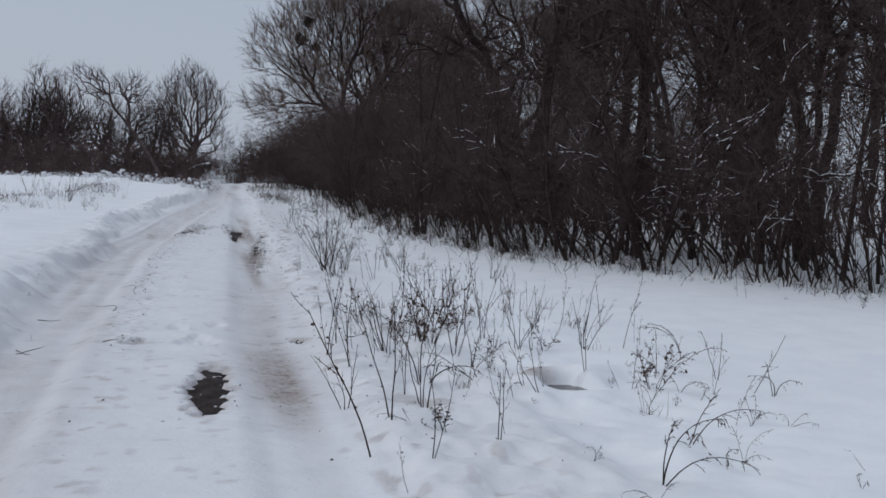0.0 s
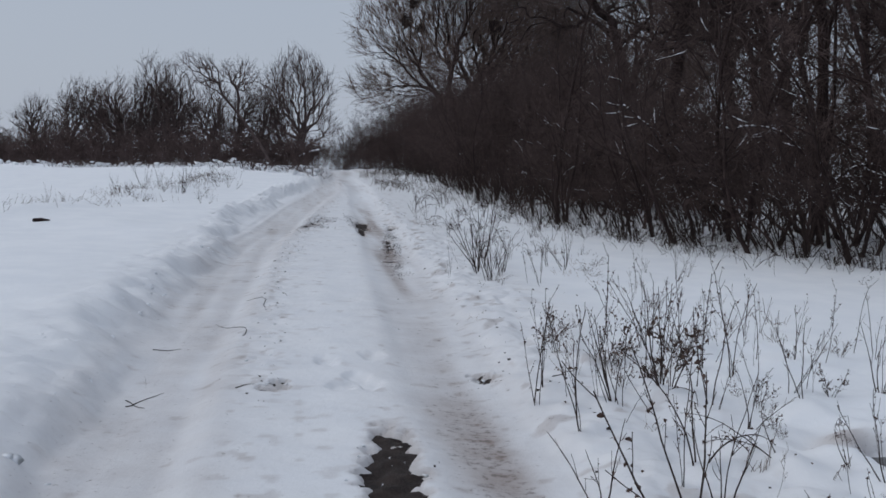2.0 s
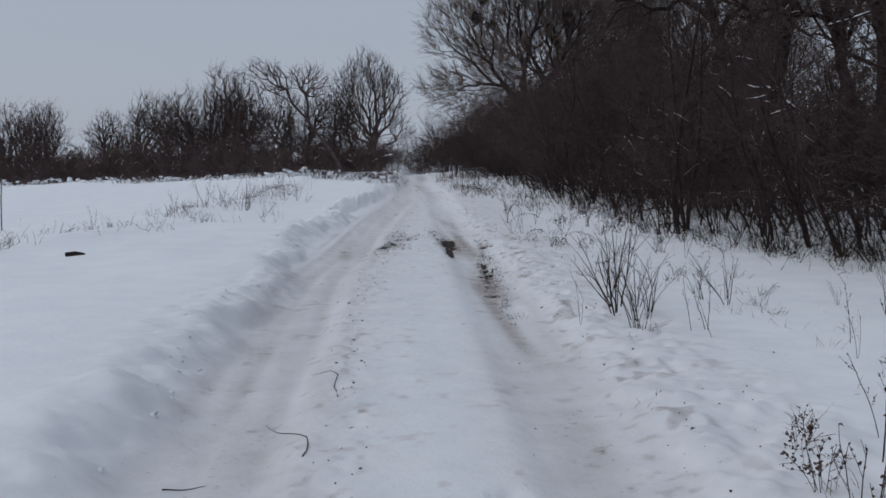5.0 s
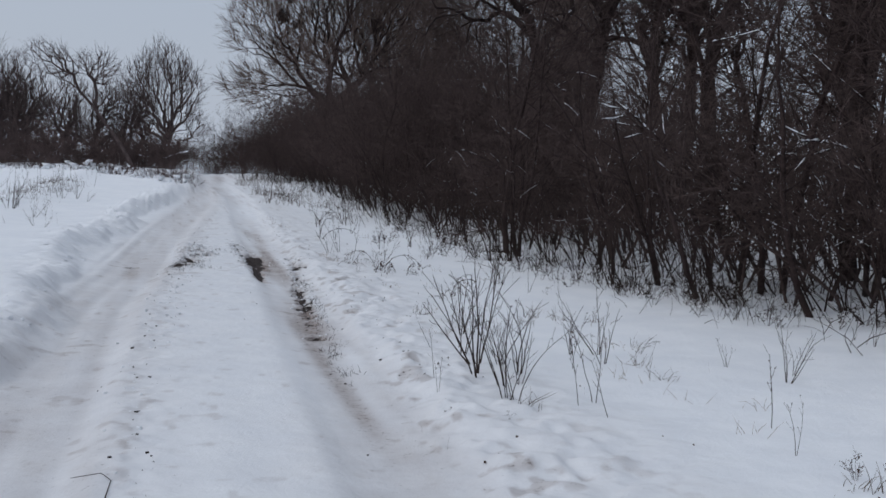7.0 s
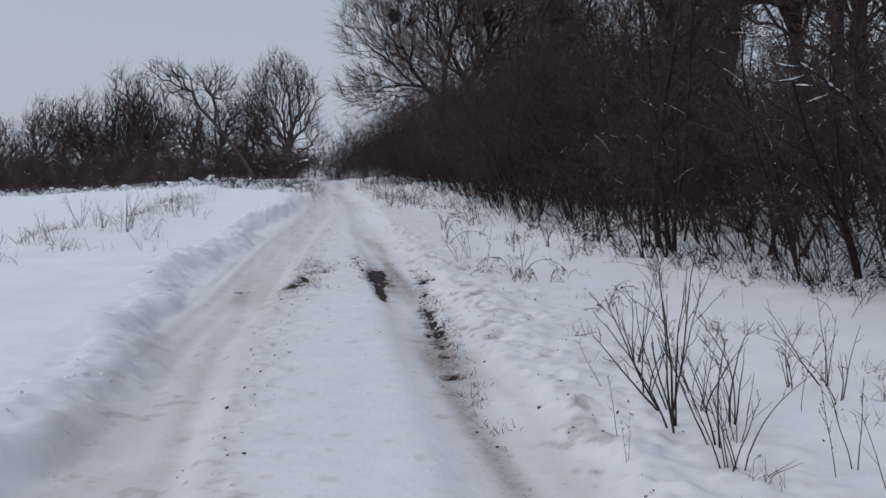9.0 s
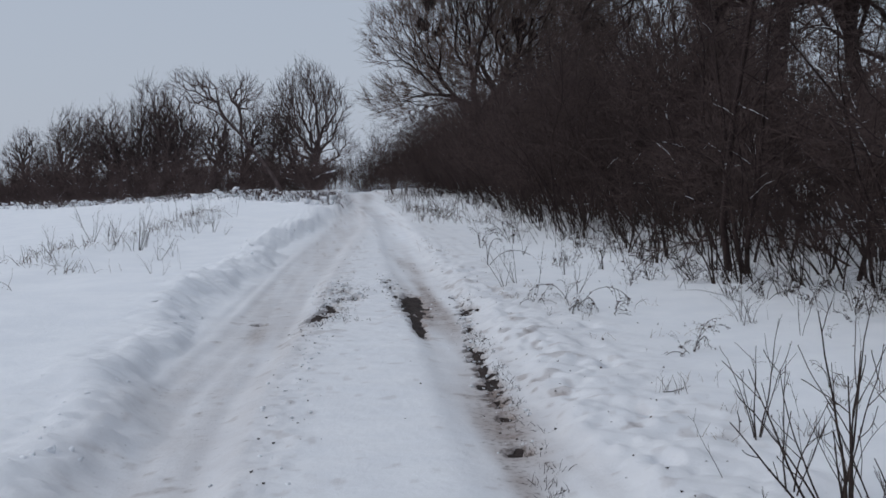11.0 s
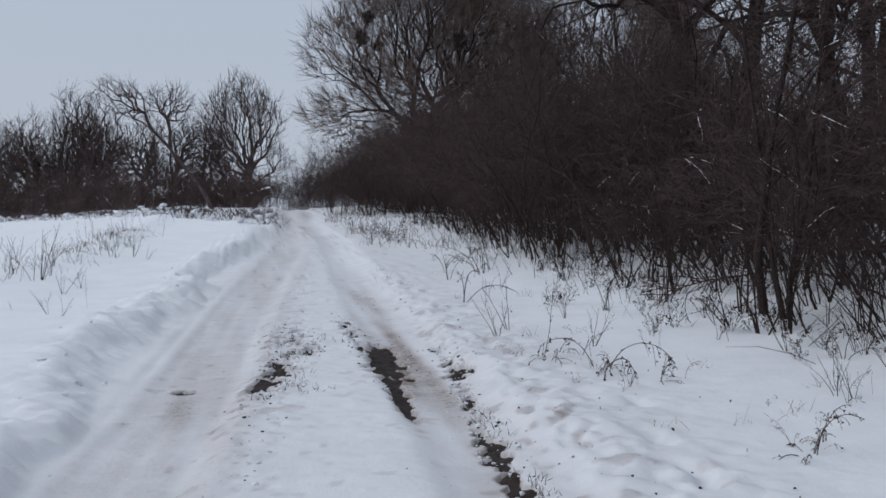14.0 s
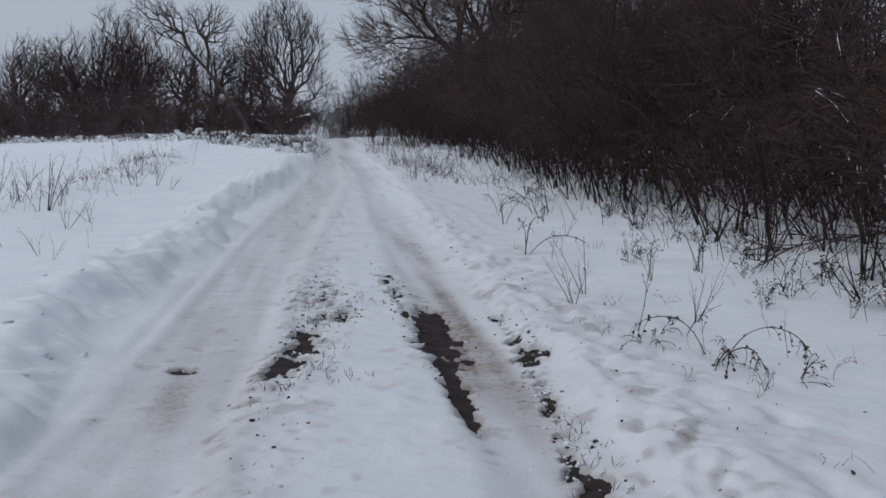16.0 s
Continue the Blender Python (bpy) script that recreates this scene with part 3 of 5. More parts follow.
def joined_stand(name, label, category, protos, spots, rng, size0, size1, tilt=4.0, lean=0.0):
    """A stand too dense to tell its plants apart: all of them in one mesh."""
    vs, qs, base = [], [], 0
    mat = protos[0].children[-1].data.materials[0]
    for i, (x, y) in enumerate(spots):
        size = rng.uniform(size0, size1)
        m = np.array(pose(x, y, gz(x, y), rng.uniform(-tilt, tilt), rng.uniform(-tilt, tilt) - lean, 0) @ pose(0, 0, 0, 0, 0, rng.uniform(0, 360)))
        for child in protos[i % len(protos)].children:
            if child.name.split(".")[0] == "snow":
                continue
            v = np.empty(len(child.data.vertices) * 3, dtype=np.float32)
            q = np.empty(len(child.data.polygons) * 4, dtype=np.int32)
            child.data.vertices.foreach_get("co", v)
            child.data.loops.foreach_get("vertex_index", q)
            vs.append(v.reshape(-1, 3) * size @ m[:3, :3].T + m[:3, 3])
            qs.append(q.reshape(-1, 4) + base)
            base += len(vs[-1])
    return tagged(new(name, quad_mesh(name, np.concatenate(vs), np.concatenate(qs), mat)), label, category, kind="stuff")


rng = np.random.default_rng(5)
shrubs = kinds_of("shrub", "leafless dark brown shrub at the edge of the wood", "shrub", "shrubs of the wood edge", "shrub", range(20, 29), BARK, TWIG, (5, 3), 0.17, 0.0065)
near, spots = [], []
for y in np.arange(10.8, 58, 0.85):
    for depth, chance in ((0.45, 0.6), (1.6, 0.85), (2.9, 0.8), (4.4, 0.4)):
        if rng.uniform() < chance * (1.0 if y < 40 else 0.75) * (0.55 if depth < 1 and 17.5 < y < 27 else 1.0):
            (near if y < 28 else spots).append((wood_edge(y) + depth + rng.uniform(-0.45, 0.45), y + rng.uniform(-0.4, 0.4)))
scatter(shrubs, near, rng, 0.42, 0.78, 0, 10, 18)
bare_shrubs = kinds_of("shrub", "leafless dark brown shrub at the edge of the wood", "shrub", "shrubs of the wood edge", "shrub", range(30, 34), BARK, TWIG, (4, 3))
scatter(bare_shrubs, spots, rng, 0.5, 0.85, 0, 8, 9)


young = kinds_of("young_tree", "slender leafless young tree in the wood", "tree", "young trees of the wood", "young", range(50, 56), BARK, TWIG, (6, 4), 0.06, 0.008)
spots = []
for y in np.arange(12.5, 60, 1.55):
    for depth in (2.6, 5.5):
        if (y < 18.5 and rng.uniform() < 0.75):
            spots.append((wood_edge(y) + depth + rng.uniform(-1.3, 1.3), y + rng.uniform(-0.7, 0.7)))
for _ in range(8):
    y = rng.uniform(12, 18)
    spots.append((wood_edge(y) + rng.uniform(2.5, 9), y))
for _ in range(11):
    y = rng.uniform(19, 40)
    spots.append((wood_edge(y) + rng.uniform(6, 14), y))
scatter(young, spots, rng, 0.7, 1.1, 0, 6, 4)
# the leaning and forked stems that stand foremost
for i, (x, y, lean, size) in enumerate(((4.8, 21.85, 17, 0.75), (5.05, 21.5, 3, 0.65), (7.75, 16.85, -3, 0.85))):
    ob = kinds_of("young_tree", "dark leaning young tree foremost at the wood edge", "tree", "young trees of the wood", ("single", "forked", "forked")[i], (150 + i,), BARK, TWIG, (6, 4), 0.2, 0.008)[0]
    ob.matrix_basis = pose(x, y, gz(x, y), 0, -lean, 0) @ Matrix.Diagonal((size, size, size, 1))

rng = np.random.default_rng(88)
leaning = kinds_of("young_tree", "dark slanting young tree at the wood edge", "tree", "young trees of the wood", "single", range(160, 164), BARK, TWIG, (6, 4), 0.25, 0.008) + kinds_of("young_tree", "dark forked young tree at the wood edge", "tree", "young trees of the wood", "forked", range(164, 166), BARK, TWIG, (6, 4), 0.25, 0.008)
spots = [(wood_edge(y) + rng.uniform(0.35, 1.5), y + rng.uniform(-0.4, 0.4)) for y in np.arange(14.2, 38, 0.95)]
for i, (x, y) in enumerate(spots):
    size = rng.uniform(0.36, 0.56)
    m = pose(x, y, gz(x, y), rng.uniform(-6, 6), -rng.uniform(4, 26), 0) @ pose(0, 0, 0, 0, 0, rng.uniform(0, 360)) @ Matrix.Diagonal((size * 1.15, size * 1.15, size, 1))
    if i < len(leaning):
        leaning[i].matrix_basis = m
    else:
        copy_thing(leaning[i % len(leaning)], m)

forest = []
for seed in range(40, 47):
    r = np.random.default_rng(seed)
    sway = np.cumsum(r.normal(0, 0.15, (8, 2)), 0)
    trunk = [(0, 0, -0.2)] + [(sway[i, 0], sway[i, 1], 1.0 + 0.85 * i) for i in range(8)]
    x, y, z = trunk[-1]
    lobes = [(x + r.normal(0, 0.8), y + r.normal(0, 0.8), z + h, w * r.uniform(0.8, 1.2), w * r.uniform(0.8, 1.2), 2.2) for h, w in ((-2.2, 1.9), (0.6, 2.3), (3.0, 2.4), (5.4, 2.0))]
    forest.append(plant("tree", "tall leafless dark woodland tree", "tree", "trees of the wood", crown_tree(seed, trunk, r.uniform(0.07, 0.135), lobes, 430, 0.0095, 4, 0.75, 0.5, 0.1, 0.004, BARK, TWIG, 0.1)))
spots = [(9.6, 15.6), (11.3, 16.8), (8.7, 18.4), (12.6, 18.2), (12.0, 20.5), (13.0, 15.2), (14.5, 18.0), (14.0, 24.0), (16.5, 26.5), (12.6, 29.0), (18.5, 30.5), (20.5, 27.0), (17.0, 33.5), (20.0, 35.0), (15.2, 31.5), (22.5, 32.0), (23.5, 38.0), (26.0, 35.0)]
for y in np.arange(20, 42, 5.5):
    spots.append((wood_edge(y) + 9.0 + rng.uniform(-1.5, 4), y + rng.uniform(-1.5, 1.5)))
scatter(forest, spots, rng, 0.75, 1.05, 0.05, 11, 6)

# the stout old trunks that stand above the thicket: x, y, lean towards the track, radius
STOUT = [(13.3, 39.0, 1, 0.25), (12.2, 37.0, 13, 0.18), (18.6, 39.0, 3, 0.27), (15.6, 36.5, 11, 0.19), (16.9, 37.5, 2, 0.2), (22.5, 36.0, 5, 0.22), (17.0, 28.0, -6, 0.2), (19.5, 24.0, 2, 0.2)]
for i, (x, y, lean, thick) in enumerate(STOUT):
    r = np.random.default_rng(240 + i)
    sway = np.cumsum(r.normal(0, 0.1, (8, 2)), 0)
    trunk = [(0, 0, -0.3)] + [(sway[j, 0], sway[j, 1], 0.9 + 0.75 * j) for j in range(8)]
    tx, ty, tz = trunk[-1]
    lobes = [(tx + 2.6 * math.cos(a), ty + 2.6 * math.sin(a), tz + h, 2.2, 2.2, 1.6) for a, h in [(2.1 * j + r.uniform(0, 1.2), r.uniform(-0.6, 1.8)) for j in range(3)]]
    lobes += [(tx + r.normal(0, 0.8), ty + r.normal(0, 0.8), tz + h, 2.6, 2.6, 2.2) for h in (3.4, 6.2)]
    ob = plant("tree", "stout leafless old tree with spreading limbs above the thicket", "tree", "old trees of the wood", crown_tree(240 + i, trunk, thick, lobes, 520, 0.0095, 5, 0.9, 0.5, 0.1, 0.0048, BARK, TWIG, 0.04, 0.3))
    ob.matrix_basis = pose(x, y, gz(x, y), 0, -lean, 0)

# the great willows far behind: lobes of the crown as x, y, z and three half widths
CROWNS = ([(-7.0, 0, 7.6, 2.7, 3.0, 1.9), (-6.6, 0, 12.4, 3.2, 3.0, 3.0), (-3.6, 1, 16.0, 3.6, 3.5, 3.6), (-3.2, -1, 10.0, 3.0, 3.0, 3.0), (1.0, 0, 18.0, 4.0, 4.0, 3.4), (2.0, 1, 12.5, 3.5, 3.5, 3.5), (5.0, 0, 15.5, 3.6, 3.6, 3.6), (6.0, 0, 10.5, 3.0, 3.0, 3.0)],
          [(-4.5, 0, 8.5, 2.8, 3.0, 2.6), (-3.5, 1, 13.5, 3.2, 3.0, 3.4), (0.5, 0, 16.5, 3.6, 3.6, 3.2), (1.0, -1, 11.0, 3.2, 3.2, 3.2), (4.5, 0, 13.0, 3.2, 3.2, 3.4), (4.5, 1, 8.5, 3.0, 3.0, 2.6)])
willows = []
for i, lobes in enumerate(CROWNS):
    willows.append(plant("willow", "broad leafless willow with upswept fine twigs", "tree", "willows behind the wood",
                         crown_tree(60 + i, [(0, 0, -0.4), (0.1, 0, 1.2), (-0.1, 0.1, 2.6), (-0.3, 0.1, 4.2), (-0.5, 0, 5.8)], 0.5, lobes, 2600, 0.0088, 6, 1.5, 0.42, 0.16, 0.0095, BARK, WILLOW, 0.0, 0.45)))
for i, (x, y, turn, size) in enumerate(((14.3, 92, 0, 1.0), (22.0, 96, 40, 1.05), (18.0, 101, 200, 1.05), (29.5, 92, 150, 1.0), (37.0, 98, 260, 1.0))):
    m = pose(x, y, gz(x, y), 0, 0, turn) @ Matrix.Diagonal((size, size, size, 1))
    if i < 2:
        willows[i].matrix_basis = m
    else:
        copy_thing(willows[i % 2], m)


def mistletoe(seed):
    r = np.random.default_rng(seed)
    way = unit(r.normal(0, 1, (60, 3)))
    p = run(r, np.zeros((60, 3)), way, r.uniform(0.3, 0.5, 60), 4, 0.2, 0)
    rad = np.linspace(0.014, 0.008, 4)[None].repeat(60, 0)
    tw = sprout(r, p, rad, np.full(60, 0.45), 6, 0.4, 45, 0.5, 3, 0.2, 0, 0.8, 0.01)
    return quad_mesh("mistletoe", *tubes([(p, rad, 3), (tw[0], tw[1], 3)]), BARK)


for i, (x, y, z, s) in enumerate(((9.3, 91.5, 12.5, 1.5), (9.8, 91.0, 14.0, 1.2), (10.6, 92, 11.9, 1.1), (17.0, 91, 12.2, 1.4))):
    ob = tagged(new("mistletoe", mistletoe(200 + i)), "round dark mistletoe clump in the willow crown", "mistletoe", "mistletoe clumps")
    ob.matrix_basis = pose(x, y, z) @ Matrix.Diagonal((s, s, s, 1))

hedge = kinds_of("shrub", "dense leafless hedge shrub beside the track's end", "shrub", "hedge shrubs", "shrub", (70, 71, 72), BARK, TWIG, (4, 3))
spots = [(wood_edge(y) + 0.7 + rng.uniform(-0.6, 2.8), y) for y in np.arange(50, 92, 0.9)] + [(3.9 + rng.uniform(-0.6, 1.2), y) for y in np.arange(66, 96, 1.6)]
scatter(hedge, spots, rng, 0.5, 0.72)
far = [(rng.uniform(5.0, 7.5), y) for y in np.arange(56, 66, 0.9)] + [(x + rng.uniform(-0.2, 0.2), rng.uniform(69, 74)) for x in np.arange(4.0, 7.5, 0.3)]
joined_stand("hedge", "dark leafless hedge closing the track's end", "hedge", hedge, far, rng, 0.6, 0.95)
low = [(rng.uniform(3.1, 4.8), y) for y in np.arange(54, 72, 1.1)] + [(x + rng.uniform(-0.2, 0.2), rng.uniform(69, 74)) for x in np.arange(2.5, 5.2, 0.22)]
joined_stand("hedge", "low dark leafless bushes at the track's end", "hedge", hedge, low, rng, 0.35, 0.62)
joined_stand("hedge", "low leafless bushes far behind the track's crest", "hedge", hedge, [(x, rng.uniform(78, 84)) for x in np.arange(-1.0, 3.4, 0.25)], rng, 0.42, 0.62)
joined_stand("hedge", "high leafless bushes before the willows", "hedge", hedge, [(rng.uniform(9.5, 17), y) for y in np.arange(66, 84, 0.9)], rng, 1.25, 1.75)
joined_stand("hedge", "tall leafless bushes below the willows", "hedge", hedge, [(rng.uniform(7.5, 12), y) for y in np.arange(52, 64, 0.7)], rng, 0.9, 1.25)


def thicket():
    """The deep of the wood: countless stems, closing the view between the trees."""
    r = np.random.default_rng(9)
    n = 900
    y = np.where(np.arange(n) < 250, r.uniform(13, 40, n), r.uniform(6, 95, n))
    x = wood_edge(y) + 2.5 + np.where(y < 28, 11, 8) * r.uniform(0, 1, n)
    start = np.stack([x, y, ground_z(x, y) - 0.1], 1)
    way = unit(np.stack([r.normal(-0.15, 0.35, n), r.normal(0, 0.35, n), np.ones(n)], 1))
    size = r.uniform(1.2, 3.2, n)
    p0 = run(r, start, way, size, 5, 0.12, 0.02)
    rad = np.linspace(0.024, 0.008, 5)[None] * r.uniform(0.6, 1.3, n)[:, None]
    p1 = sprout(r, p0, rad, size, 7, 0.4, 45, 0.4, 2, 0.2, 0.02, 0.6, 0.006)
    v, q = tubes([(p0, rad, 3), (p1[0], p1[1], 3)])
    return quad_mesh("thicket", v, q, TWIG)


def brushwood(seed, count, y0, y1, deep, low, high):
    """The high dense brushwood behind the wood's edge: arching stems, clear of the snow below, a close weave of twigs above."""
    r = np.random.default_rng(seed)
    y = r.uniform(y0, y1, count)
    x = wood_edge(y) + 1.1 + deep * r.uniform(0, 1, count) ** 0.8
    start = np.stack([x, y, ground_z(x, y) - 0.1], 1)
    way = unit(np.stack([r.normal(-0.35, 0.36, count), r.normal(-0.05, 0.3, count), np.ones(count)], 1))
    size = r.uniform(low, high, count) * (1.0 + 0.4 * smooth((x - wood_edge(y) - 1) / 4))
    p0 = run(r, start, way, size, 7, 0.17, 0.02)
    rad = np.linspace(0.022, 0.006, 7)[None] * r.uniform(0.6, 1.4, count)[:, None]
    p1 = sprout(r, p0, rad, size, 14, 0.38, 48, 0.38, 4, 0.2, 0.03, 0.45, 0.005)
    p2 = sprout(r, *p1, 4, 0.15, 45, 0.55, 2, 0.2, 0.02, 0.6, 0.0042)
    return quad_mesh("thicket", *tubes([(p0, rad, 3), (p1[0], p1[1], 3), (p2[0], p2[1], 3)]), TWIG)


for seed, count, y0, y1, deep, low, high in ((12, 185, 15.0, 27, 4.5, 1.6, 2.5), (13, 250, 26, 40, 5.0, 2.1, 3.4), (14, 290, 38, 66, 5.5, 2.6, 4.2)):
    tagged(new("thicket", brushwood(seed, count, y0, y1, deep, low, high)), "high dense leafless brushwood of the wood edge", "thicket", kind="stuff")
tagged(new("thicket", thicket()), "dark tangle of leafless stems deep in the wood", "thicket", kind="stuff")

# ---- the trees beyond the field ----
def field_tree(seed, high, wide):
    """A gnarled tree with a rounded crown: height and half width of it in metres."""
    r = np.random.default_rng(seed)
    low = high * r.uniform(0.12, 0.24)
    bend = r.normal(0, 0.2, (3, 2))
    trunk = [(0, 0, -0.2), (bend[0, 0], bend[0, 1], low * 0.5), (bend[0, 0] + bend[1, 0], bend[0, 1] + bend[1, 1], low)]
    lobes = [(r.normal(0, 0.2) * wide, r.normal(0, 0.15) * wide, high * 0.68, wide * 0.7, wide * 0.7, high * 0.27)]
    for i in range(5):
        a = 1.26 * i + r.uniform(-0.5, 0.5)
        lobes.append((math.cos(a) * wide * 0.55, math.sin(a) * wide * 0.55, high * r.uniform(0.34, 0.68), wide * r.uniform(0.32, 0.6), wide * r.uniform(0.32, 0.6), high * r.uniform(0.13, 0.24)))
    area = high * wide
    return plant("tree", "leafless gnarled old tree with a rounded crown beyond the field", "tree", "trees beyond the field",
                 crown_tree(seed, trunk, 0.12 + 0.0032 * area, lobes, int(380 + 25 * area), 0.0115, 3, 0.85, 0.5, 0.12, 0.0068, ORCHARD, ORCHARD, 0.06, 0.3))


# x, y, height, half width
for i, (x, y, high, wide) in enumerate([(-11.7, 91.0, 10.2, 2.5), (-9.9, 89.0, 9.5, 2.6), (-7.6, 93.0, 8.6, 2.5), (-14.7, 92.0, 8.5, 2.8), (-18.4, 93.0, 8.2, 2.9), (-22.2, 94.0, 6.8, 1.9), (-4.6, 96.0, 8.2, 2.6), (-27.6, 93.0, 7.9, 2.6),
                                        (-31.0, 96.0, 8.2, 3.0), (-16.6, 98.0, 7.8, 2.6), (-12.8, 97.0, 8.4, 2.6), (-36.0, 98.0, 8.6, 3.4), (-42.0, 100.0, 8.6, 3.5), (-48.0, 103.0, 9.0, 3.6), (-2.4, 95.0, 8.4, 2.2)]):
    ob = field_tree(300 + i, high, wide)
    ob.matrix_basis = place(x, y, 0, 1.0, 0.05)

# the tallest, its limbs fanning upwards from a low fork
tall = plant("tree", "tall leafless tree fanning upwards from a low fork", "tree", "trees beyond the field",
             crown_tree(330, [(0, 0, -0.2), (0.1, 0, 0.8), (0.15, 0, 1.7), (0.1, 0, 2.4)], 0.3,
                        [(-0.3, 0, 8.6, 2.3, 2.2, 2.4), (-2.0, 0.4, 7.0, 1.9, 2.0, 2.2), (1.6, -0.3, 7.2, 1.5, 1.8, 2.2), (0.4, 0, 5.2, 2.3, 2.0, 1.8), (2.4, 0.2, 4.2, 1.2, 1.4, 1.2), (-2.2, 0, 4.2, 1.2, 1.4, 1.2)], 1150, 0.0105, 4, 0.9, 0.42, 0.16, 0.0072, ORCHARD, ORCHARD, 0.05, 0.5))
tall.matrix_basis = place(0.2, 90.0, 0, 0.95, 0.05)

# the tree that leans over the field: two limbs, snow along its trunk
leaner = plant("tree", "old tree leaning over the field's edge with a low fork", "tree", "trees beyond the field",
               crown_tree(350, [(0, 0, -0.3), (-0.5, 0.05, 0.75), (-1.05, 0.1, 1.6), (-1.6, 0.1, 2.35), (-2.2, 0.1, 3.2), (-3.0, 0.1, 4.1)], 0.085,
                          [(-4.0, 0.2, 5.4, 0.9, 1.0, 0.8), (-4.6, 0, 6.1, 1.2, 1.1, 0.6), (-2.6, 0.3, 5.6, 0.8, 1.0, 0.8), (-1.6, 0.2, 5.4, 0.9, 1.1, 1.1)], 330, 0.0095, 3, 0.6, 0.5, 0.15, 0.0055, ORCHARD, ORCHARD, 0.6))
leaner.matrix_basis = pose(-1.57, 66.5, gz(-1.57, 66.5))

limb = tagged(new("fallen_branch"), "broken branch capped with snow below the field trees", "branch")
limb.location = (0.1, 65.5, gz(0.1, 65.5))
bough = np.array([[[-0.6, 0, -0.1], [-0.1, 0.05, 0.55], [0.5, 0, 0.85], [1.15, -0.05, 1.0]]])
part("stem", quad_mesh("stem", *tubes([(bough, np.array([[0.07, 0.06, 0.05, 0.03]]), 6)]), ORCHARD), limb)
part("snow", quad_mesh("snow", *tubes([(bough[:, 1:] + np.array([0, 0, 0.06]), np.array([[0.03, 0.065, 0.03]]), 6)]), SNOW_CLEAN), limb, "white snow cap")

# the trees' undergrowth
brush = kinds_of("shrub", "low reddish brown leafless brush under the field trees", "shrub", "brush beyond the field", "brush", range(90, 94), BRUSH, BRUSH, (4, 3), 0.08, 0.012)
spots = [(x + rng.uniform(-0.7, 0.7), y + 0.3 * max(0, -x - 8) + rng.uniform(-1, 1)) for x in np.arange(-40, 1.4, 2.0) for y in (62.5, 65.5, 69.0)]


def clear_of_leaner(places):
    return [(x, y) for x, y in places if not (-5.6 < x < -0.2 and y < 68)]


spots = clear_of_leaner(spots)
scatter(brush, spots[::3], rng, 0.6, 1.15)
joined_stand("brush", "reddish brown leafless brush below the field trees", "brush", brush, [p for i, p in enumerate(spots) if i % 3], rng, 0.6, 1.15)
spots = [(x + rng.uniform(-0.6, 0.6), y + rng.uniform(-1, 1)) for x, y in ((-13.4, 66), (-12.6, 67), (-11.6, 67), (-8.2, 65.5), (-7.4, 66), (-6.2, 66), (-3.0, 66.5), (-0.9, 66), (-0.2, 67.5), (0.6, 67), (-17, 69), (-20.5, 70), (-22, 70), (-23.5, 71))]
scatter(brush, clear_of_leaner(spots), rng, 1.2, 1.6, first=False)

joined_stand("brush", "low close brown brush along the field's far edge", "brush", brush, clear_of_leaner([(x + rng.uniform(-0.5, 0.5), 64.0 + 0.3 * max(0, -x - 8) + rng.uniform(-1.0, 3.0)) for x in np.arange(-40, 0.5, 0.85)]), rng, 0.55, 0.9)
joined_stand("brush", "grey brown close brush in the gaps between the field trees", "brush", brush,
             [(x + rng.uniform(-0.5, 0.5), y + 0.3 * max(0, -x - 8) + rng.uniform(-1.0, 1.0)) for x in np.arange(-34, 1.2, 0.8) for y in (74.0, 80.0)], rng, 0.75, 1.15)

fence = tagged(new("wire_fence"), "thin distant wire fence behind the track's crest", "fence")
fence.location = (1.5, 80, gz(1.5, 80))
for x in (-1.6, 0.1, 1.9):
    part("post", quad_mesh("post", *tubes([(np.array([[[x, 0, -0.2], [x, 0, 1.2], [x + 0.03, 0, 2.75]]]), np.array([[0.035, 0.033, 0.03]]), 6)]), POST), fence)
for z in (1.7, 2.2, 2.7):
    part("wire", quad_mesh("wire", *tubes([(np.array([[[-1.6, 0, z], [0.1, 0, z - 0.04], [1.9, 0, z + 0.03]]]), np.full((1, 3), 0.012), 4)]), POST), fence)

joined_stand("brush", "dense brown brush closing the ground behind the field trees", "brush", brush, [(x, 74.0 + rng.uniform(-2, 2)) for x in np.arange(-34, 0.6, 1.1)], rng, 0.8, 1.3)

pole = tagged(new("utility_pole"), "distant grey wooden utility pole behind the trees", "pole")
pole.location = (-7.2, 100, gz(-7.2, 100))
top = 5.3 - gz(-7.2, 100)
part("post", quad_mesh("post", *tubes([(np.array([[[0, 0, -0.2], [0, 0, top / 2], [0, 0, top]]], float), np.array([[0.13, 0.11, 0.09]]), 8)]), POST), pole)
part("crossarm", quad_mesh("crossarm", *tubes([(np.array([[[-0.7, 0, top - 0.4], [0.7, 0, top - 0.4]]], float), np.array([[0.05, 0.05]]), 4)]), POST), pole)


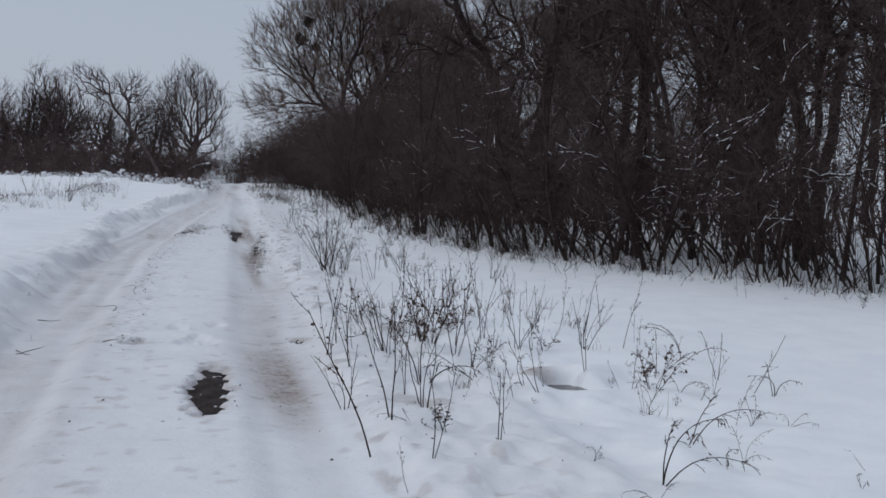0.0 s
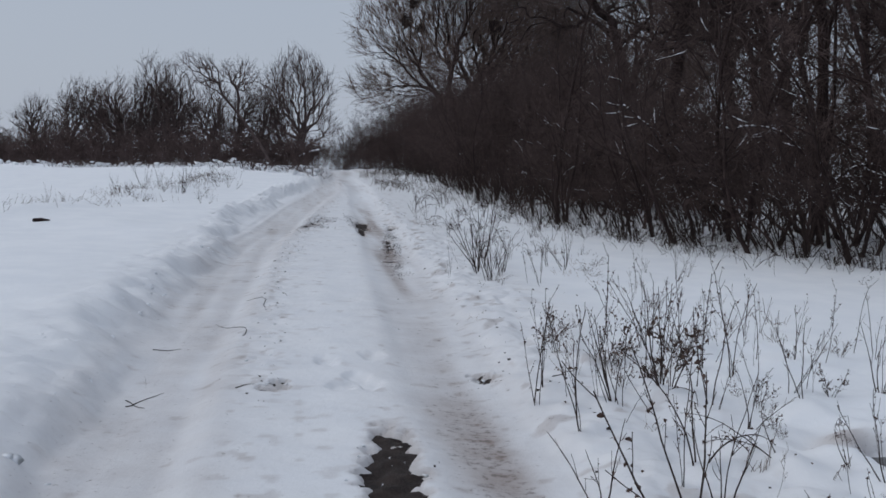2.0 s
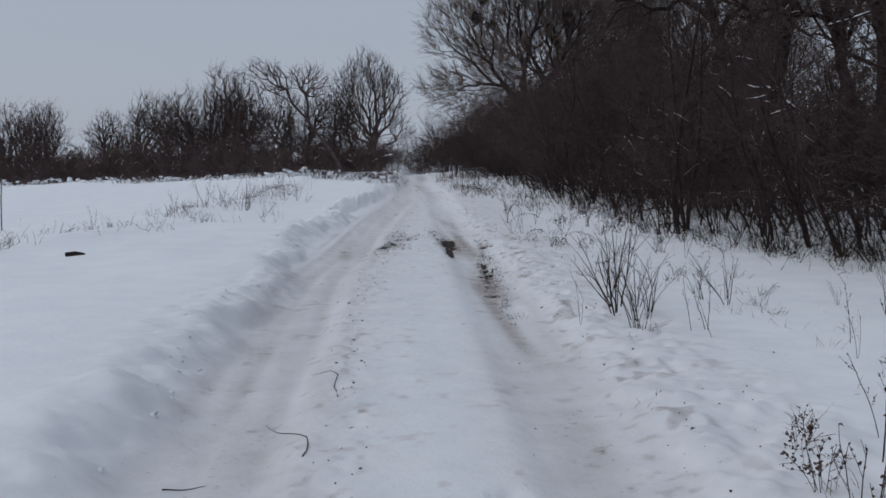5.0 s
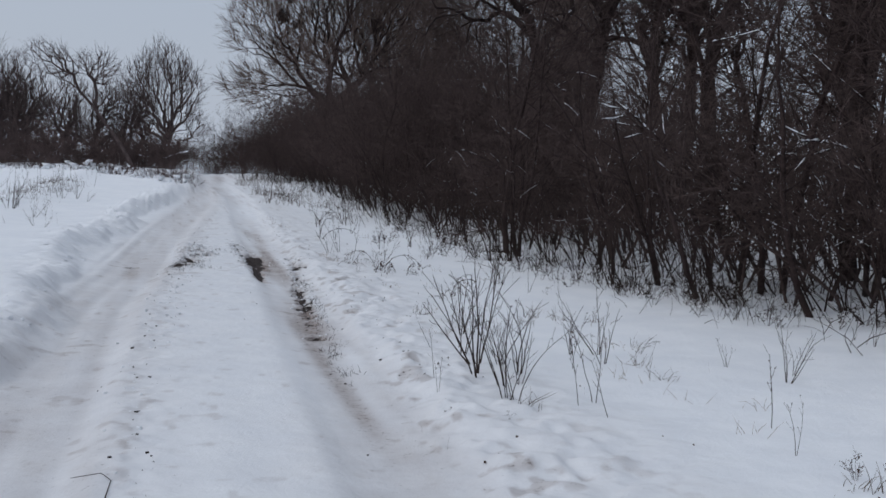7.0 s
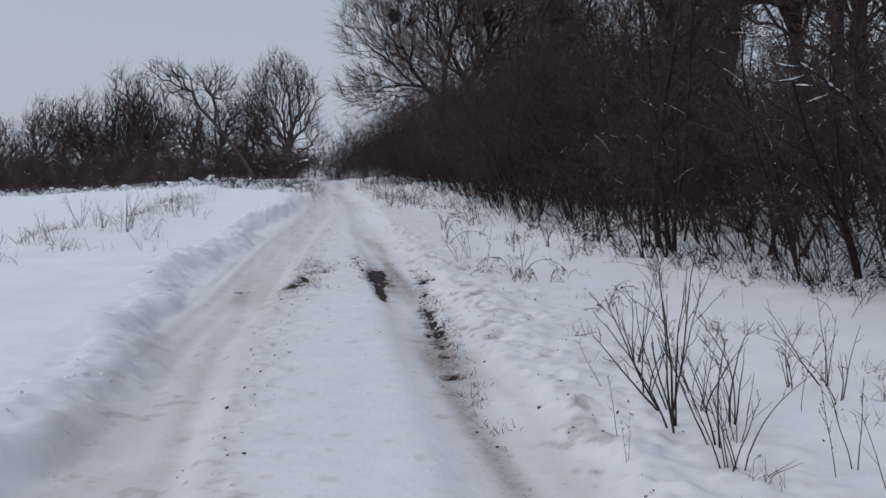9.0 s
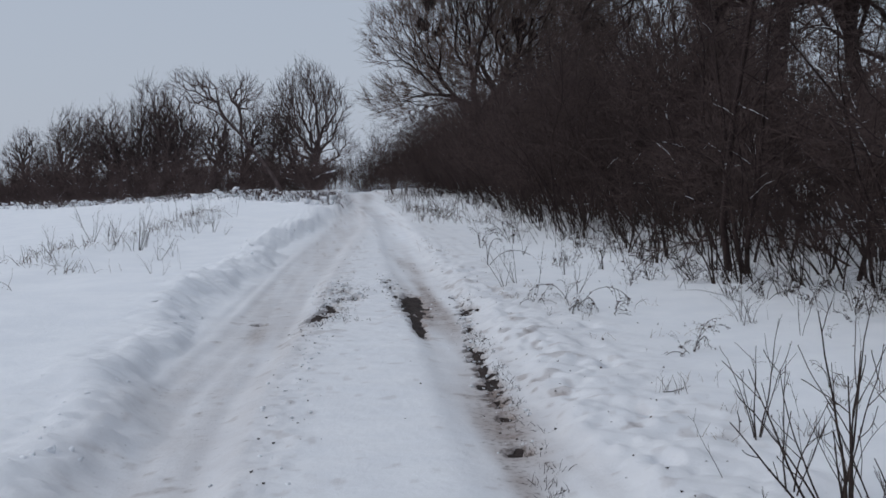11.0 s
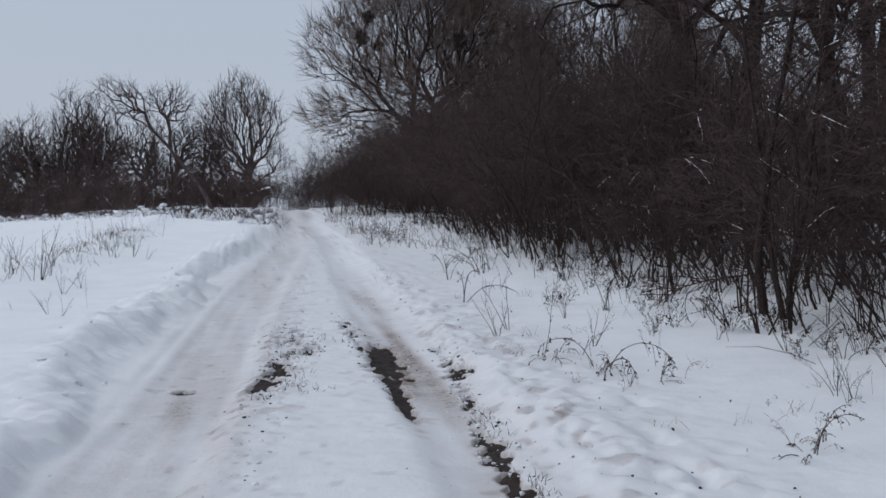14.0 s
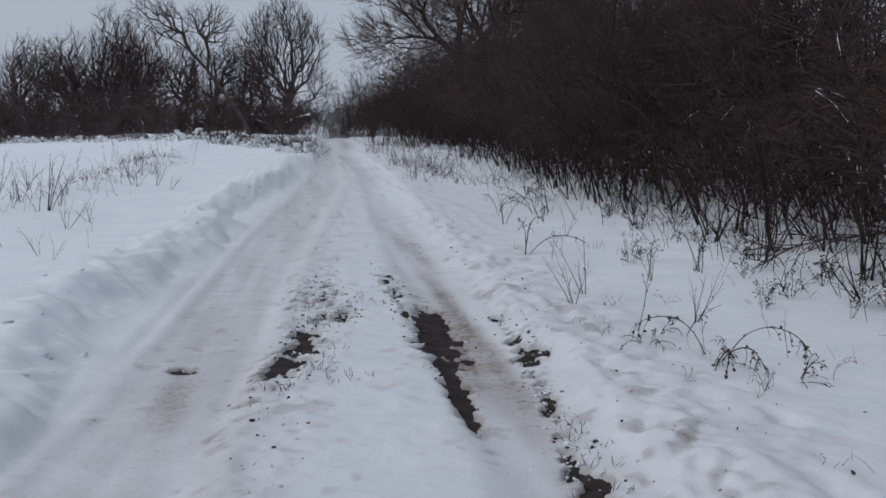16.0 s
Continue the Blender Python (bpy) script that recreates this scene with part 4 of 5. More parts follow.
# ---- dry weeds on the verge ----
def leaves(rng, spots, size):
    """Curled withered leaves, two bent quads each."""
    n = len(spots)
    a = unit(rng.normal(0, 1, (n, 3)))
    b = unit(np.cross(a, rng.normal(0, 1, (n, 3))))
    c = np.cross(a, b)
    s = (size * rng.uniform(0.5, 1.3, n))[:, None]
    rows = [spots - b * s * 0.22, spots + b * s * 0.22, spots + a * s * 0.5 + b * s * 0.4 + c * s * 0.22, spots + a * s * 0.5 - b * s * 0.4 + c * s * 0.22,
            spots + a * s + b * s * 0.15 - c * s * 0.1, spots + a * s - b * s * 0.15 - c * s * 0.1]
    v = np.stack(rows, 1).reshape(-1, 3)
    i = np.arange(n)[:, None] * 6
    q = np.concatenate([i + np.array([0, 1, 2, 3]), i + np.array([3, 2, 4, 5])])
    return v, q


def bent(rng, count, spread, tilt0, tilt1, length0, length1, k, r0, r1, bend, droop=0.0):
    """Slender stems from one foot, each in an even curve of its own."""
    az = rng.uniform(0, 2 * math.pi, count)
    start = np.stack([np.cos(az) * spread, np.sin(az) * spread, np.full(count, -0.06)], 1)
    tilt = np.radians(rng.uniform(tilt0, tilt1, count))
    way = np.stack([np.cos(az) * np.sin(tilt), np.sin(az) * np.sin(tilt), np.cos(tilt)], 1)
    turn = az + rng.normal(0, 1.2, count)
    curl = np.stack([np.cos(turn), np.sin(turn), np.zeros(count)], 1) * rng.uniform(-0.3, 1, count)[:, None] * bend + np.array([0, 0, -droop])
    size = rng.uniform(length0, length1, count)
    pts = [start]
    for _ in range(k - 1):
        way = unit(way + curl / k + rng.normal(0, 0.05, way.shape))
        pts.append(pts[-1] + way * (size / (k - 1))[:, None])
    rs = r0 * rng.uniform(0.75, 1.15, count)
    rad = rs[:, None] + (r1 - rs)[:, None] * np.linspace(0, 1, k)[None] ** 0.85
    return np.stack(pts, 1), rad, size


def weed_meshes(kind, seed):
    """Weeds about a metre tall, to be scaled."""
    r = np.random.default_rng(seed)
    if kind == "stalk":
        p0 = bent(r, 1 + seed % 2, 0.02, 0, 9, 0.9, 1.05, 12, 0.0058, 0.0024, 0.5)
        p1 = sprout(r, *p0, 4, 0.35, 30, 0.26, 6, 0.07, 0.05, 0.6, 0.0018)
        seeds, size = 26, 0.022
    elif kind == "bare":
        p0 = bent(r, 1, 0.01, 0, 6, 1.0, 1.0, 12, 0.006, 0.0025, 0.45)
        p1 = sprout(r, *p0, 3, 0.3, 30, 0.24, 5, 0.06, 0.04, 0.6, 0.002)
        seeds, size = 8, 0.012
    elif kind == "woody":
        p0 = bent(r, 3 + seed % 3, 0.025, 2, 26, 0.55, 1.1, 12, 0.0068, 0.002, 1.0)
        p1 = sprout(r, *p0, 3, 0.3, 38, 0.32, 7, 0.08, 0.05, 0.6, 0.0018)
        seeds, size = 16, 0.012
    elif kind == "arched":
        p0 = bent(r, 3, 0.05, 8, 30, 0.9, 1.5, 14, 0.0062, 0.0022, 0.9, 1.7)
        p1 = sprout(r, *p0, 6, 0.35, 40, 0.2, 5, 0.1, -0.25, 0.6, 0.002)
        seeds, size = 80, 0.026
    elif kind == "bowed":
        p0 = bent(r, 6, 0.1, 5, 45, 0.7, 1.3, 14, 0.007, 0.0035, 1.0, 2.9)
        p1 = sprout(r, *p0, 7, 0.3, 45, 0.24, 6, 0.12, -0.35, 0.6, 0.0026)
        seeds, size = 170, 0.034
    elif kind == "leafy":
        p0 = bent(r, 6, 0.08, 5, 38, 0.5, 1.0, 8, 0.005, 0.0025, 1.1, 0.4)
        p1 = sprout(r, *p0, 6, 0.2, 45, 0.35, 5, 0.15, -0.05, 0.6, 0.0018)
        seeds, size = 120, 0.05
    thick = {"arched": 1.8, "bowed": 1.2, "leafy": 1.5, "woody": 1.15}.get(kind, 1.15)
    out = [("stem", quad_mesh("stem", *tubes([(p0[0][i:i + 1], p0[1][i:i + 1] * thick, 4)]), WEED), "", "") for i in range(len(p0[0]))]
    out.append(("side_growth", quad_mesh("side_growth", *tubes([(p1[0], p1[1] * thick, 3)]), WEED), "", "stuff"))
    ends = np.concatenate([p1[0][:, 1:].reshape(-1, 3), p0[0][:, 4:].reshape(-1, 3)])
    pick = ends[r.integers(0, len(ends), seeds)]
    out.append(("foliage", quad_mesh("foliage", *leaves(r, pick, size), LEAF), "curled brown withered leaves", "stuff"))
    return out


WEED_LABEL = {"stalk": "tall thin dry weed stalk in the snow", "bare": "bare dry twig standing in the snow", "woody": "leafless woody sapling clump in the snow",
              "arched": "dry weed bowed over to the snow", "leafy": "tangled dry weed clump with withered leaves", "bowed": "dark seedy weed arching down under its load"}
weeds = {k: [plant("weed", lab, "weed", "dry weeds on the verge", weed_meshes(k, s)) for s in range(i * 10 + 100, i * 10 + 104)] for i, (k, lab) in enumerate(WEED_LABEL.items())}
used = {k: 0 for k in weeds}
loose = []


def weed(kind, x, y, height, lean=0.0, turn=None, joined=False):
    """lean: how far its top stands to the right of its foot, in metres. joined: one of the many that make up the undergrowth."""
    i = used[kind]
    used[kind] += 1
    turn = (i * 137.5) % 360 if turn is None else turn
    tip = math.degrees(math.atan2(lean, height))
    m = pose(x, y, gz(x, y), 0, tip, 0) @ pose(0, 0, 0, 0, 0, turn) @ Matrix.Diagonal((height, height, height, 1))
    protos = weeds[kind]
    if joined:
        used[kind] -= 1
        m = m @ pose(0, 0, 0, 0, 0, len(loose) * 61)
        for child in protos[(len(loose) // 7) % len(protos)].children_recursive:
            v = np.empty(len(child.data.vertices) * 3, dtype=np.float32)
            q = np.empty(len(child.data.polygons) * 4, dtype=np.int32)
            child.data.vertices.foreach_get("co", v)
            child.data.loops.foreach_get("vertex_index", q)
            a = np.array(m.to_3x3())
            loose.append((v.reshape(-1, 3) @ a.T + np.array(m.translation), q.reshape(-1, 4)))
        return
    if i < len(protos):
        protos[i].matrix_basis = m
    else:
        copy_thing(protos[i % len(protos)], m)


# x, y, height, lean
for spot in [(0.93, 4.99, 0.84, -0.35), (1.15, 5.51, 0.75, -0.07), (1.35, 6.15, 0.63, -0.11), (1.14, 6.91, 0.67, -0.15), (1.01, 4.36, 0.29, -0.08), (2.21, 6.05, 0.58, -0.3),
             (2.04, 5.98, 0.59, -0.07), (2.98, 8.32, 0.6, 0.05), (3.2, 8.33, 0.6, 0.09), (3.75, 6.51, 0.52, -0.07), (3.84, 7.33, 0.32, 0.05), (1.17, 7.79, 0.78, -0.07),
             (1.44, 7.42, 0.58, -0.19), (2.0, 7.37, 0.8, -0.06), (2.36, 8.29, 0.86, 0.0), (2.29, 8.96, 0.81, 0.18), (3.14, 11.92, 0.54, -0.03), (2.31, 12.56, 0.63, -0.07)]:
    weed("stalk", *spot)
for spot in [(3.59, 8.64, 0.52, 0.0), (3.75, 8.64, 0.47, -0.04), (2.88, 6.27, 0.25, -0.16), (3.8, 6.08, 0.53, 0.48), (3.43, 4.41, 0.34, -0.24), (1.16, 11.87, 0.16, 0.0),
             (-1.05, 9.66, 0.12, -0.02), (-1.15, 8.4, 0.18, -0.03), (1.71, 14.31, 0.62, -0.42), (1.47, 13.27, 0.71, -0.03), (2.33, 12.76, 0.28, -0.03), (1.12, 12.24, 0.13, 0.0),
             (2.21, 12.14, 0.8, -0.2), (3.18, 13.55, 0.45, 0.11), (1.99, 14.87, 0.43, -0.35), (-2.1, 25.59, 0.51, -0.08), (-1.89, 24.21, 0.41, -0.06), (3.75, 18.5, 0.75, -0.3), (3.85, 18.4, 0.6, -0.12), (3.05, 20.2, 0.5, -0.03), (3.17, 20.25, 0.4, 0.0)]:
    weed("bare", *spot)
for spot in [(1.88, 14.0, 0.7, -0.02), (2.05, 13.26, 0.7, -0.02), (1.87, 13.67, 0.91, -0.25), (1.88, 13.04, 0.75, -0.08), (1.99, 13.03, 0.7, 0.1), (2.76, 13.98, 0.69, -0.1),
             (2.97, 13.97, 0.69, -0.15), (2.3, 21.9, 0.72, -0.3), (-3.4, 27.5, 0.7, 0.1), (-3.0, 28.3, 0.8, 0.0), (-2.4, 25.8, 0.5, 0.1), (-2.64, 33.6, 0.8, 0.02), (-2.3, 33.4, 0.65, 0.02), (-3.15, 29.57, 0.8, 0.12), (-4.23, 29.96, 0.9, 0.04),
             (-3.89, 30.43, 0.7, -0.05), (3.7, 18.56, 0.5, -0.15), (3.82, 13.52, 0.42, -0.05), (2.12, 14.85, 0.7, -0.03), (2.15, 14.0, 0.6, -0.05)]:
    weed("woody", *spot)
for spot in [(1.35, 6.15, 0.65, -0.1), (1.14, 6.91, 0.7, -0.12), (2.36, 8.3, 0.75, 0.0), (1.5, 7.4, 0.6, -0.1), (2.7, 7.6, 0.6, 0.05),
             (2.3, 6.2, 0.45, -0.1), (1.95, 9.2, 0.8, 0.05), (3.0, 6.3, 0.5, 0.1), (3.3, 6.6, 0.6, 0.05), (2.75, 5.6, 0.45, -0.1)]:
    weed("stalk", *spot)
for spot in [(1.54, 6.38, 0.5, 0.1), (2.19, 4.26, 0.4, -0.05), (3.84, 7.2, 0.35, 0.1), (3.9, 6.0, 0.3, 0.0), (2.5, 20.3, 0.5, 0.0), (2.42, 19.0, 0.45, 0.25), (2.9, 19.2, 0.4, -0.2), (1.95, 20.3, 0.35, 0.1),
             (2.7, 17.4, 0.3, 0.0), (2.9, 16.6, 0.22, 0.0), (2.8, 21.4, 0.3, 0.1), (1.62, 12.19, 0.25, 0.0), (3.36, 14.04, 0.35, 0.0), (2.95, 5.9, 0.45, 0.2), (3.25, 6.1, 0.5, 0.1)]:
    weed("arched", *spot)
for spot in [(1.42, 5.3, 0.24, -0.1), (3.1, 6.2, 0.35, 0.0), (3.4, 6.7, 0.3, 0.0), (1.89, 7.73, 0.5, -0.05), (1.75, 8.5, 0.55, 0.0), (2.0, 8.7, 0.5, 0.0), (2.31, 8.57, 0.5, -0.05), (2.96, 10.92, 0.3, 0.0), (2.84, 17.42, 0.2, 0.0)]:
    weed("leafy", *spot)

for spot in [(0.97, 6.04, 0.8, -0.05), (1.43, 5.88, 0.98, -0.1), (1.83, 7.67, 0.75, 0.0), (2.55, 7.51, 0.7, 0.1), (3.18, 7.63, 0.8, 0.0), (1.77, 12.69, 0.95, -0.05), (1.76, 13.31, 1.0, -0.2), (1.84, 12.69, 0.8, 0.05), (2.86, 13.64, 0.8, -0.1), (2.05, 13.61, 0.85, 0.0), (1.5, 7.53, 0.7, -0.12)]:
    weed("woody", *spot)
for spot in [(1.09, 7.63, 0.72, 0.05), (1.08, 7.59, 0.7, -0.04), (1.27, 7.64, 0.55, -0.1), (1.41, 7.55, 0.5, -0.1), (2.16, 8.74, 0.6, 0.0), (2.25, 8.72, 0.65, 0.05), (2.74, 10.4, 0.4, 0.03), (2.93, 11.36, 0.45, 0.0), (2.16, 12.45, 0.5, -0.1), (1.4, 12.93, 0.3, 0.0), (2.55, 13.47, 0.75, -0.05), (3.48, 6.07, 0.45, 0.0)]:
    weed("stalk", *spot)
for spot in [(2.19, 6.28, 0.8, -0.3), (1.9, 6.4, 0.7, -0.4), (3.29, 5.9, 0.5, 0.3), (2.03, 3.96, 0.45, -0.05), (3.18, 4.11, 0.4, -0.1)]:
    weed("arched", *spot)
for spot in [(1.95, 8.2, 0.5, 0.0), (2.1, 8.3, 0.55, 0.05), (2.3, 7.4, 0.4, 0.0)]:
    weed("leafy", *spot)

for spot in [(2.47, 19.75, 0.6, 0.1), (2.69, 19.2, 0.3, 0.03), (2.15, 20.05, 0.28, 0.03), (2.68, 17.2, 0.36, 0.0), (2.8, 17.3, 0.24, 0.05), (3.22, 18.48, 0.16, 0.0), (2.45, 20.4, 0.25, 0.0), (2.57, 19.8, 0.45, 0.05)]:
    weed("bowed", *spot)
for spot in [(3.61, 18.44, 0.5, -0.15), (3.68, 18.34, 0.52, -0.02), (2.07, 21.38, 0.75, -0.1), (3.01, 22.29, 0.4, -0.05), (4.02, 19.64, 0.25, -0.1), (4.3, 18.6, 0.4, 0.1), (4.6, 19.6, 0.6, -0.1), (4.15, 20.0, 0.5, -0.15), (3.9, 20.7, 0.4, 0.1), (4.4, 19.0, 0.55, -0.2)]:
    weed("woody", *spot)
for spot in [(4.09, 21.0, 0.2, 0.0), (3.69, 18.3, 0.14, 0.0), (4.3, 20.1, 0.25, 0.0)]:
    weed("leafy", *spot)

# the tangle of thin stems nearest the track, leaning every way
rng = np.random.default_rng(61)
for _ in range(16):
    x, y = rng.uniform(1.15, 3.5), rng.uniform(4.6, 7.6)
    weed(str(rng.choice(["stalk", "woody", "stalk", "arched"])), x, y, rng.uniform(0.3, 0.72), rng.normal(0, 0.2))
for _ in range(7):
    weed("leafy", rng.uniform(1.3, 3.4), rng.uniform(5.2, 7.4), rng.uniform(0.16, 0.34))
for _ in range(12):
    weed(str(rng.choice(["leafy", "stalk", "leafy"])), rng.uniform(1.4, 3.1), rng.uniform(6.6, 9.6), rng.uniform(0.4, 0.75), rng.normal(0, 0.1))
# the dense dark bushes that stand above the rest
for i, (x, y, size) in enumerate(((7.0, 29.5, 1.25), (7.7, 30.4, 1.35), (8.3, 29.0, 1.3), (7.4, 28.4, 1.15))):
    copy_thing(bare_shrubs[i], place(x, y, 80.0 * i, size))

rng = np.random.default_rng(37)
for _ in range(22):
    y = rng.uniform(10.3, 13.6)
    weed("leafy", wood_edge(y) + rng.uniform(-0.45, 0.4), y, rng.uniform(0.28, 0.52))

# the loose growth between them, thinning out from the wood to the track
rng = np.random.default_rng(31)
for _ in range(12):
    weed("stalk", rng.uniform(1.5, 2.5), rng.uniform(7.9, 9.6), rng.uniform(0.5, 0.95), rng.normal(0, 0.16))
for _ in range(20):
    weed(str(rng.choice(["stalk", "stalk", "bare"])), rng.uniform(2.3, 3.9), rng.uniform(7.3, 9.6), rng.uniform(0.3, 0.65), rng.normal(0, 0.13))
for _ in range(6):
    weed("leafy", rng.uniform(1.6, 3.6), rng.uniform(7.6, 9.2), rng.uniform(0.2, 0.4))
for _ in range(105):
    y = 11 + 17 * rng.uniform() ** 1.3
    weed("leafy", wood_edge(y) + rng.normal(0.15, 0.4), y, rng.uniform(0.16, 0.36), joined=y > 13.5)
for _ in range(170):
    y = 11.5 + 34 * rng.uniform() ** 1.5
    weed("woody", wood_edge(y) + rng.uniform(-0.1, 2.4), y, rng.uniform(0.5, 1.5), rng.normal(-0.12, 0.25), joined=True)
for _ in range(95):
    y = 12 + 34 * rng.uniform() ** 1.2
    edge = wood_edge(y)
    x = edge - 0.2 - (edge - right_rut(y) - 1.0) * rng.uniform() ** 1.7
    weed(str(rng.choice(["stalk", "bare", "woody", "bare", "arched"])), x, y, rng.uniform(0.25, 0.65), rng.normal(0, 0.06), joined=y > 19)
for _ in range(40):
    y = rng.uniform(17, 50)
    x = float(ridge_line(y)) + rng.normal(0, 0.6)
    weed(str(rng.choice(["bare", "stalk", "bare"])), x, y, rng.uniform(0.25, 0.6), rng.normal(0, 0.08), joined=y > 30)
for spot in ((-2.95, 27.5, 0.95, 0.25), (-3.05, 27.3, 0.8, -0.15), (-2.5, 31.4, 0.85, 0.0), (-2.4, 31.3, 0.6, 0.05), (-2.12, 31.5, 0.55, 0.1), (-3.5, 28.4, 0.75, 0.05), (-3.75, 28.9, 0.6, -0.1), (-2.3, 26.5, 0.5, -0.15),
             (-1.85, 31.1, 0.35, 0.15), (-1.95, 23.0, 0.32, 0.15), (-2.15, 23.4, 0.55, -0.12), (-4.4, 32.5, 0.6, 0.1), (-4.9, 29.5, 0.5, 0.0)):
    weed("woody", *spot)
stake = tagged(new("stake"), "thin weathered grey stick standing in the field", "stake")
stake.location = (-6.98, 23.95, gz(-6.98, 23.95))
part("post", quad_mesh("post", *tubes([(np.array([[[0, 0, -0.2], [0.02, 0, 0.3], [0.03, 0, 0.6], [0.06, 0, 0.97], [0.06, 0, 0.98]]]), np.array([[0.013, 0.012, 0.011, 0.009, 0.001]]), 7)]), POST), stake)
lump = tagged(new("wood_block", quad_mesh("wood_block", *tubes([(np.array([[[-0.17, 0, 0.02], [-0.16, 0, 0.03], [0.0, 0.02, 0.05], [0.15, 0, 0.04], [0.17, 0, 0.03]]]), np.array([[0.001, 0.06, 0.075, 0.055, 0.001]]), 7)]), BARK)),
              "dark weathered wood block lying in the field snow", "wood")
lump.matrix_basis = pose(-4.08, 18.3, gz(-4.08, 18.3) - 0.02, 0, 6, 25) @ Matrix.Diagonal((0.75, 0.6, 0.6, 1))
weed("bare", -6.9, 24.69, 0.82, 0.05)


# small twigs lying on the track: foot, heading in degrees, length
for i, (x, y, turn, length) in enumerate(((-0.64, 9.75, 86, 0.9), (-1.26, 9.51, 15, 0.2), (-1.22, 8.08, -40, 0.25), (-1.2, 7.95, 65, 0.35), (-0.6, 8.07, 55, 0.14), (1.3, 8.1, 30, 0.28), (2.05, 16.0, 20, 0.24), (-0.5, 10.9, 95, 1.0))):
    r = np.random.default_rng(520 + i)
    p = run(r, np.array([[x, y, 0.0]]), np.array([[math.cos(radians(turn)), math.sin(radians(turn)), 0.0]]), np.array([length]), 9, 0.16, 0)
    p[..., 2] = ground_z(p[..., 0], p[..., 1]) + 0.003
    tagged(new("twig", quad_mesh("twig", *tubes([(p, np.linspace(0.0036, 0.0011, 9)[None], 4)]), WEED)), "thin dry twig lying on the track snow", "twig", "twigs on the track")

# boughs bent down with snow at the near corner of the wood
BOUGHS = [((11.7, 16.2), (-0.6, -0.1, 0.9), (-2.3, -0.2, 1.65)), ((10.7, 16.6), (-0.5, 0, 0.85), (-1.9, -0.1, 0.8)), ((9.2, 17.1), (-0.4, 0, 0.75), (-1.1, 0, 1.0)), ((8.4, 17.2), (-0.6, 0, 0.7), (-1.2, 0, 1.1)),
          ((8.9, 15.4), (-0.5, 0.1, 0.6), (-1.3, 0.1, 0.75)), ((9.9, 14.6), (-0.4, 0.1, 1.1), (-1.2, 0, 2.0))]
rng = np.random.default_rng(505)
for y in (13.6, 14.3, 14.9, 15.6, 16.1, 16.8, 17.5, 18.3, 20.6, 23.6, 15.2):
    way = rng.choice([-1, -1, 1])
    BOUGHS.append(((wood_edge(y) + rng.uniform(0.6, 2.6), y), (way * rng.uniform(0.1, 0.5), rng.uniform(-0.3, 0.2), rng.uniform(1.0, 2.0)), (way * rng.uniform(0.9, 2.1), rng.uniform(-0.5, 0.3), rng.uniform(0.7, 2.5))))
for i, ((x, y), mid, end) in enumerate(BOUGHS):
    r = np.random.default_rng(500 + i)
    f = np.linspace(0, 1, 12)[:, None]
    p = (2 * f * (1 - f) * np.array(mid) * 1.3 + f ** 2 * np.array(end) + r.normal(0, 0.025, (12, 3)) * f)[None]
    p[0, 0, 2] = -0.1
    rad = np.linspace(0.03, 0.008, 12)[None]
    side = sprout(r, p, rad, np.array([1.6]), 9, 0.35, 45, 0.32, 4, 0.2, 0.02, 0.5, 0.004)
    bough = tagged(new("bough"), "bent leafless bough carrying snow at the wood edge", "bough", "snowy boughs")
    bough.location = (x, y, gz(x, y))
    part("stem", quad_mesh("stem", *tubes([(p, rad, 6)]), BARK), bough)
    tagged(part("side_growth", quad_mesh("side_growth", *tubes([(side[0], side[1], 4)]), BARK), bough), kind="stuff")
    white = []
    for j in (3, 5, 7, 9):
        f = np.linspace(j, min(j + r.uniform(1.2, 2.2), 10.99), 12)
        at, g = f.astype(int), (f % 1)[:, None]
        crest = p[0, at] * (1 - g) + p[0, at + 1] * g
        w = 0.0155 * r.uniform(0.35, 1.2, 12) * np.where(r.uniform(0, 1, 12) < 0.3, 0.1, 1.0)
        w[[0, -1]] = 0.001
        crest[:, 2] += rad[0, at] * 0.8
        white.append((crest[None], w[None], 5))
    white += [(q[None, 1:] + np.array([0, 0, 0.01]), np.array([[0.001, 0.009, 0.001]]), 5) for q in side[0][:6]]
    tagged(part("snow", quad_mesh("snow", *tubes(white), SNOW_CLEAN), bough), "white snow lying along the bough", kind="stuff")

# withered clumps at the foot of the wood, and on the verge
for x, y, h in ((7.8, 13.6, 0.35), (7.2, 11.0, 0.18), (8.5, 12.1, 0.22), (7.85, 10.4, 0.2), (7.7, 14.1, 0.3), (2.56, 17.03, 0.14), (4.39, 18.51, 0.2), (3.07, 18.32, 0.1), (2.7, 16.36, 0.16), (8.2, 12.9, 0.3), (9.2, 12.2, 0.35)):
    weed("leafy", x, y, h)
for x, y, h, lean in ((3.54, 18.21, 0.4, -0.2), (2.85, 16.12, 0.35, 0.0), (3.92, 17.43, 0.4, -0.1), (2.08, 19.23, 0.35, 0.25), (2.32, 18.89, 0.2, 0.2), (3.06, 15.85, 0.55, 0.1), (2.0, 4.6, 0.4, 0.1), (3.5, 5.2, 0.5, 0.3), (2.9, 4.7, 0.35, -0.1)):
    weed("arched", x, y, h, lean)

sizes = np.cumsum([0] + [len(v) for v, q in loose])
tagged(new("undergrowth", quad_mesh("undergrowth", np.concatenate([v for v, q in loose]), np.concatenate([q + s for (v, q), s in zip(loose, sizes)]), WEED)),
       "thin leafless sprigs standing along the wood edge", "undergrowth", kind="stuff")


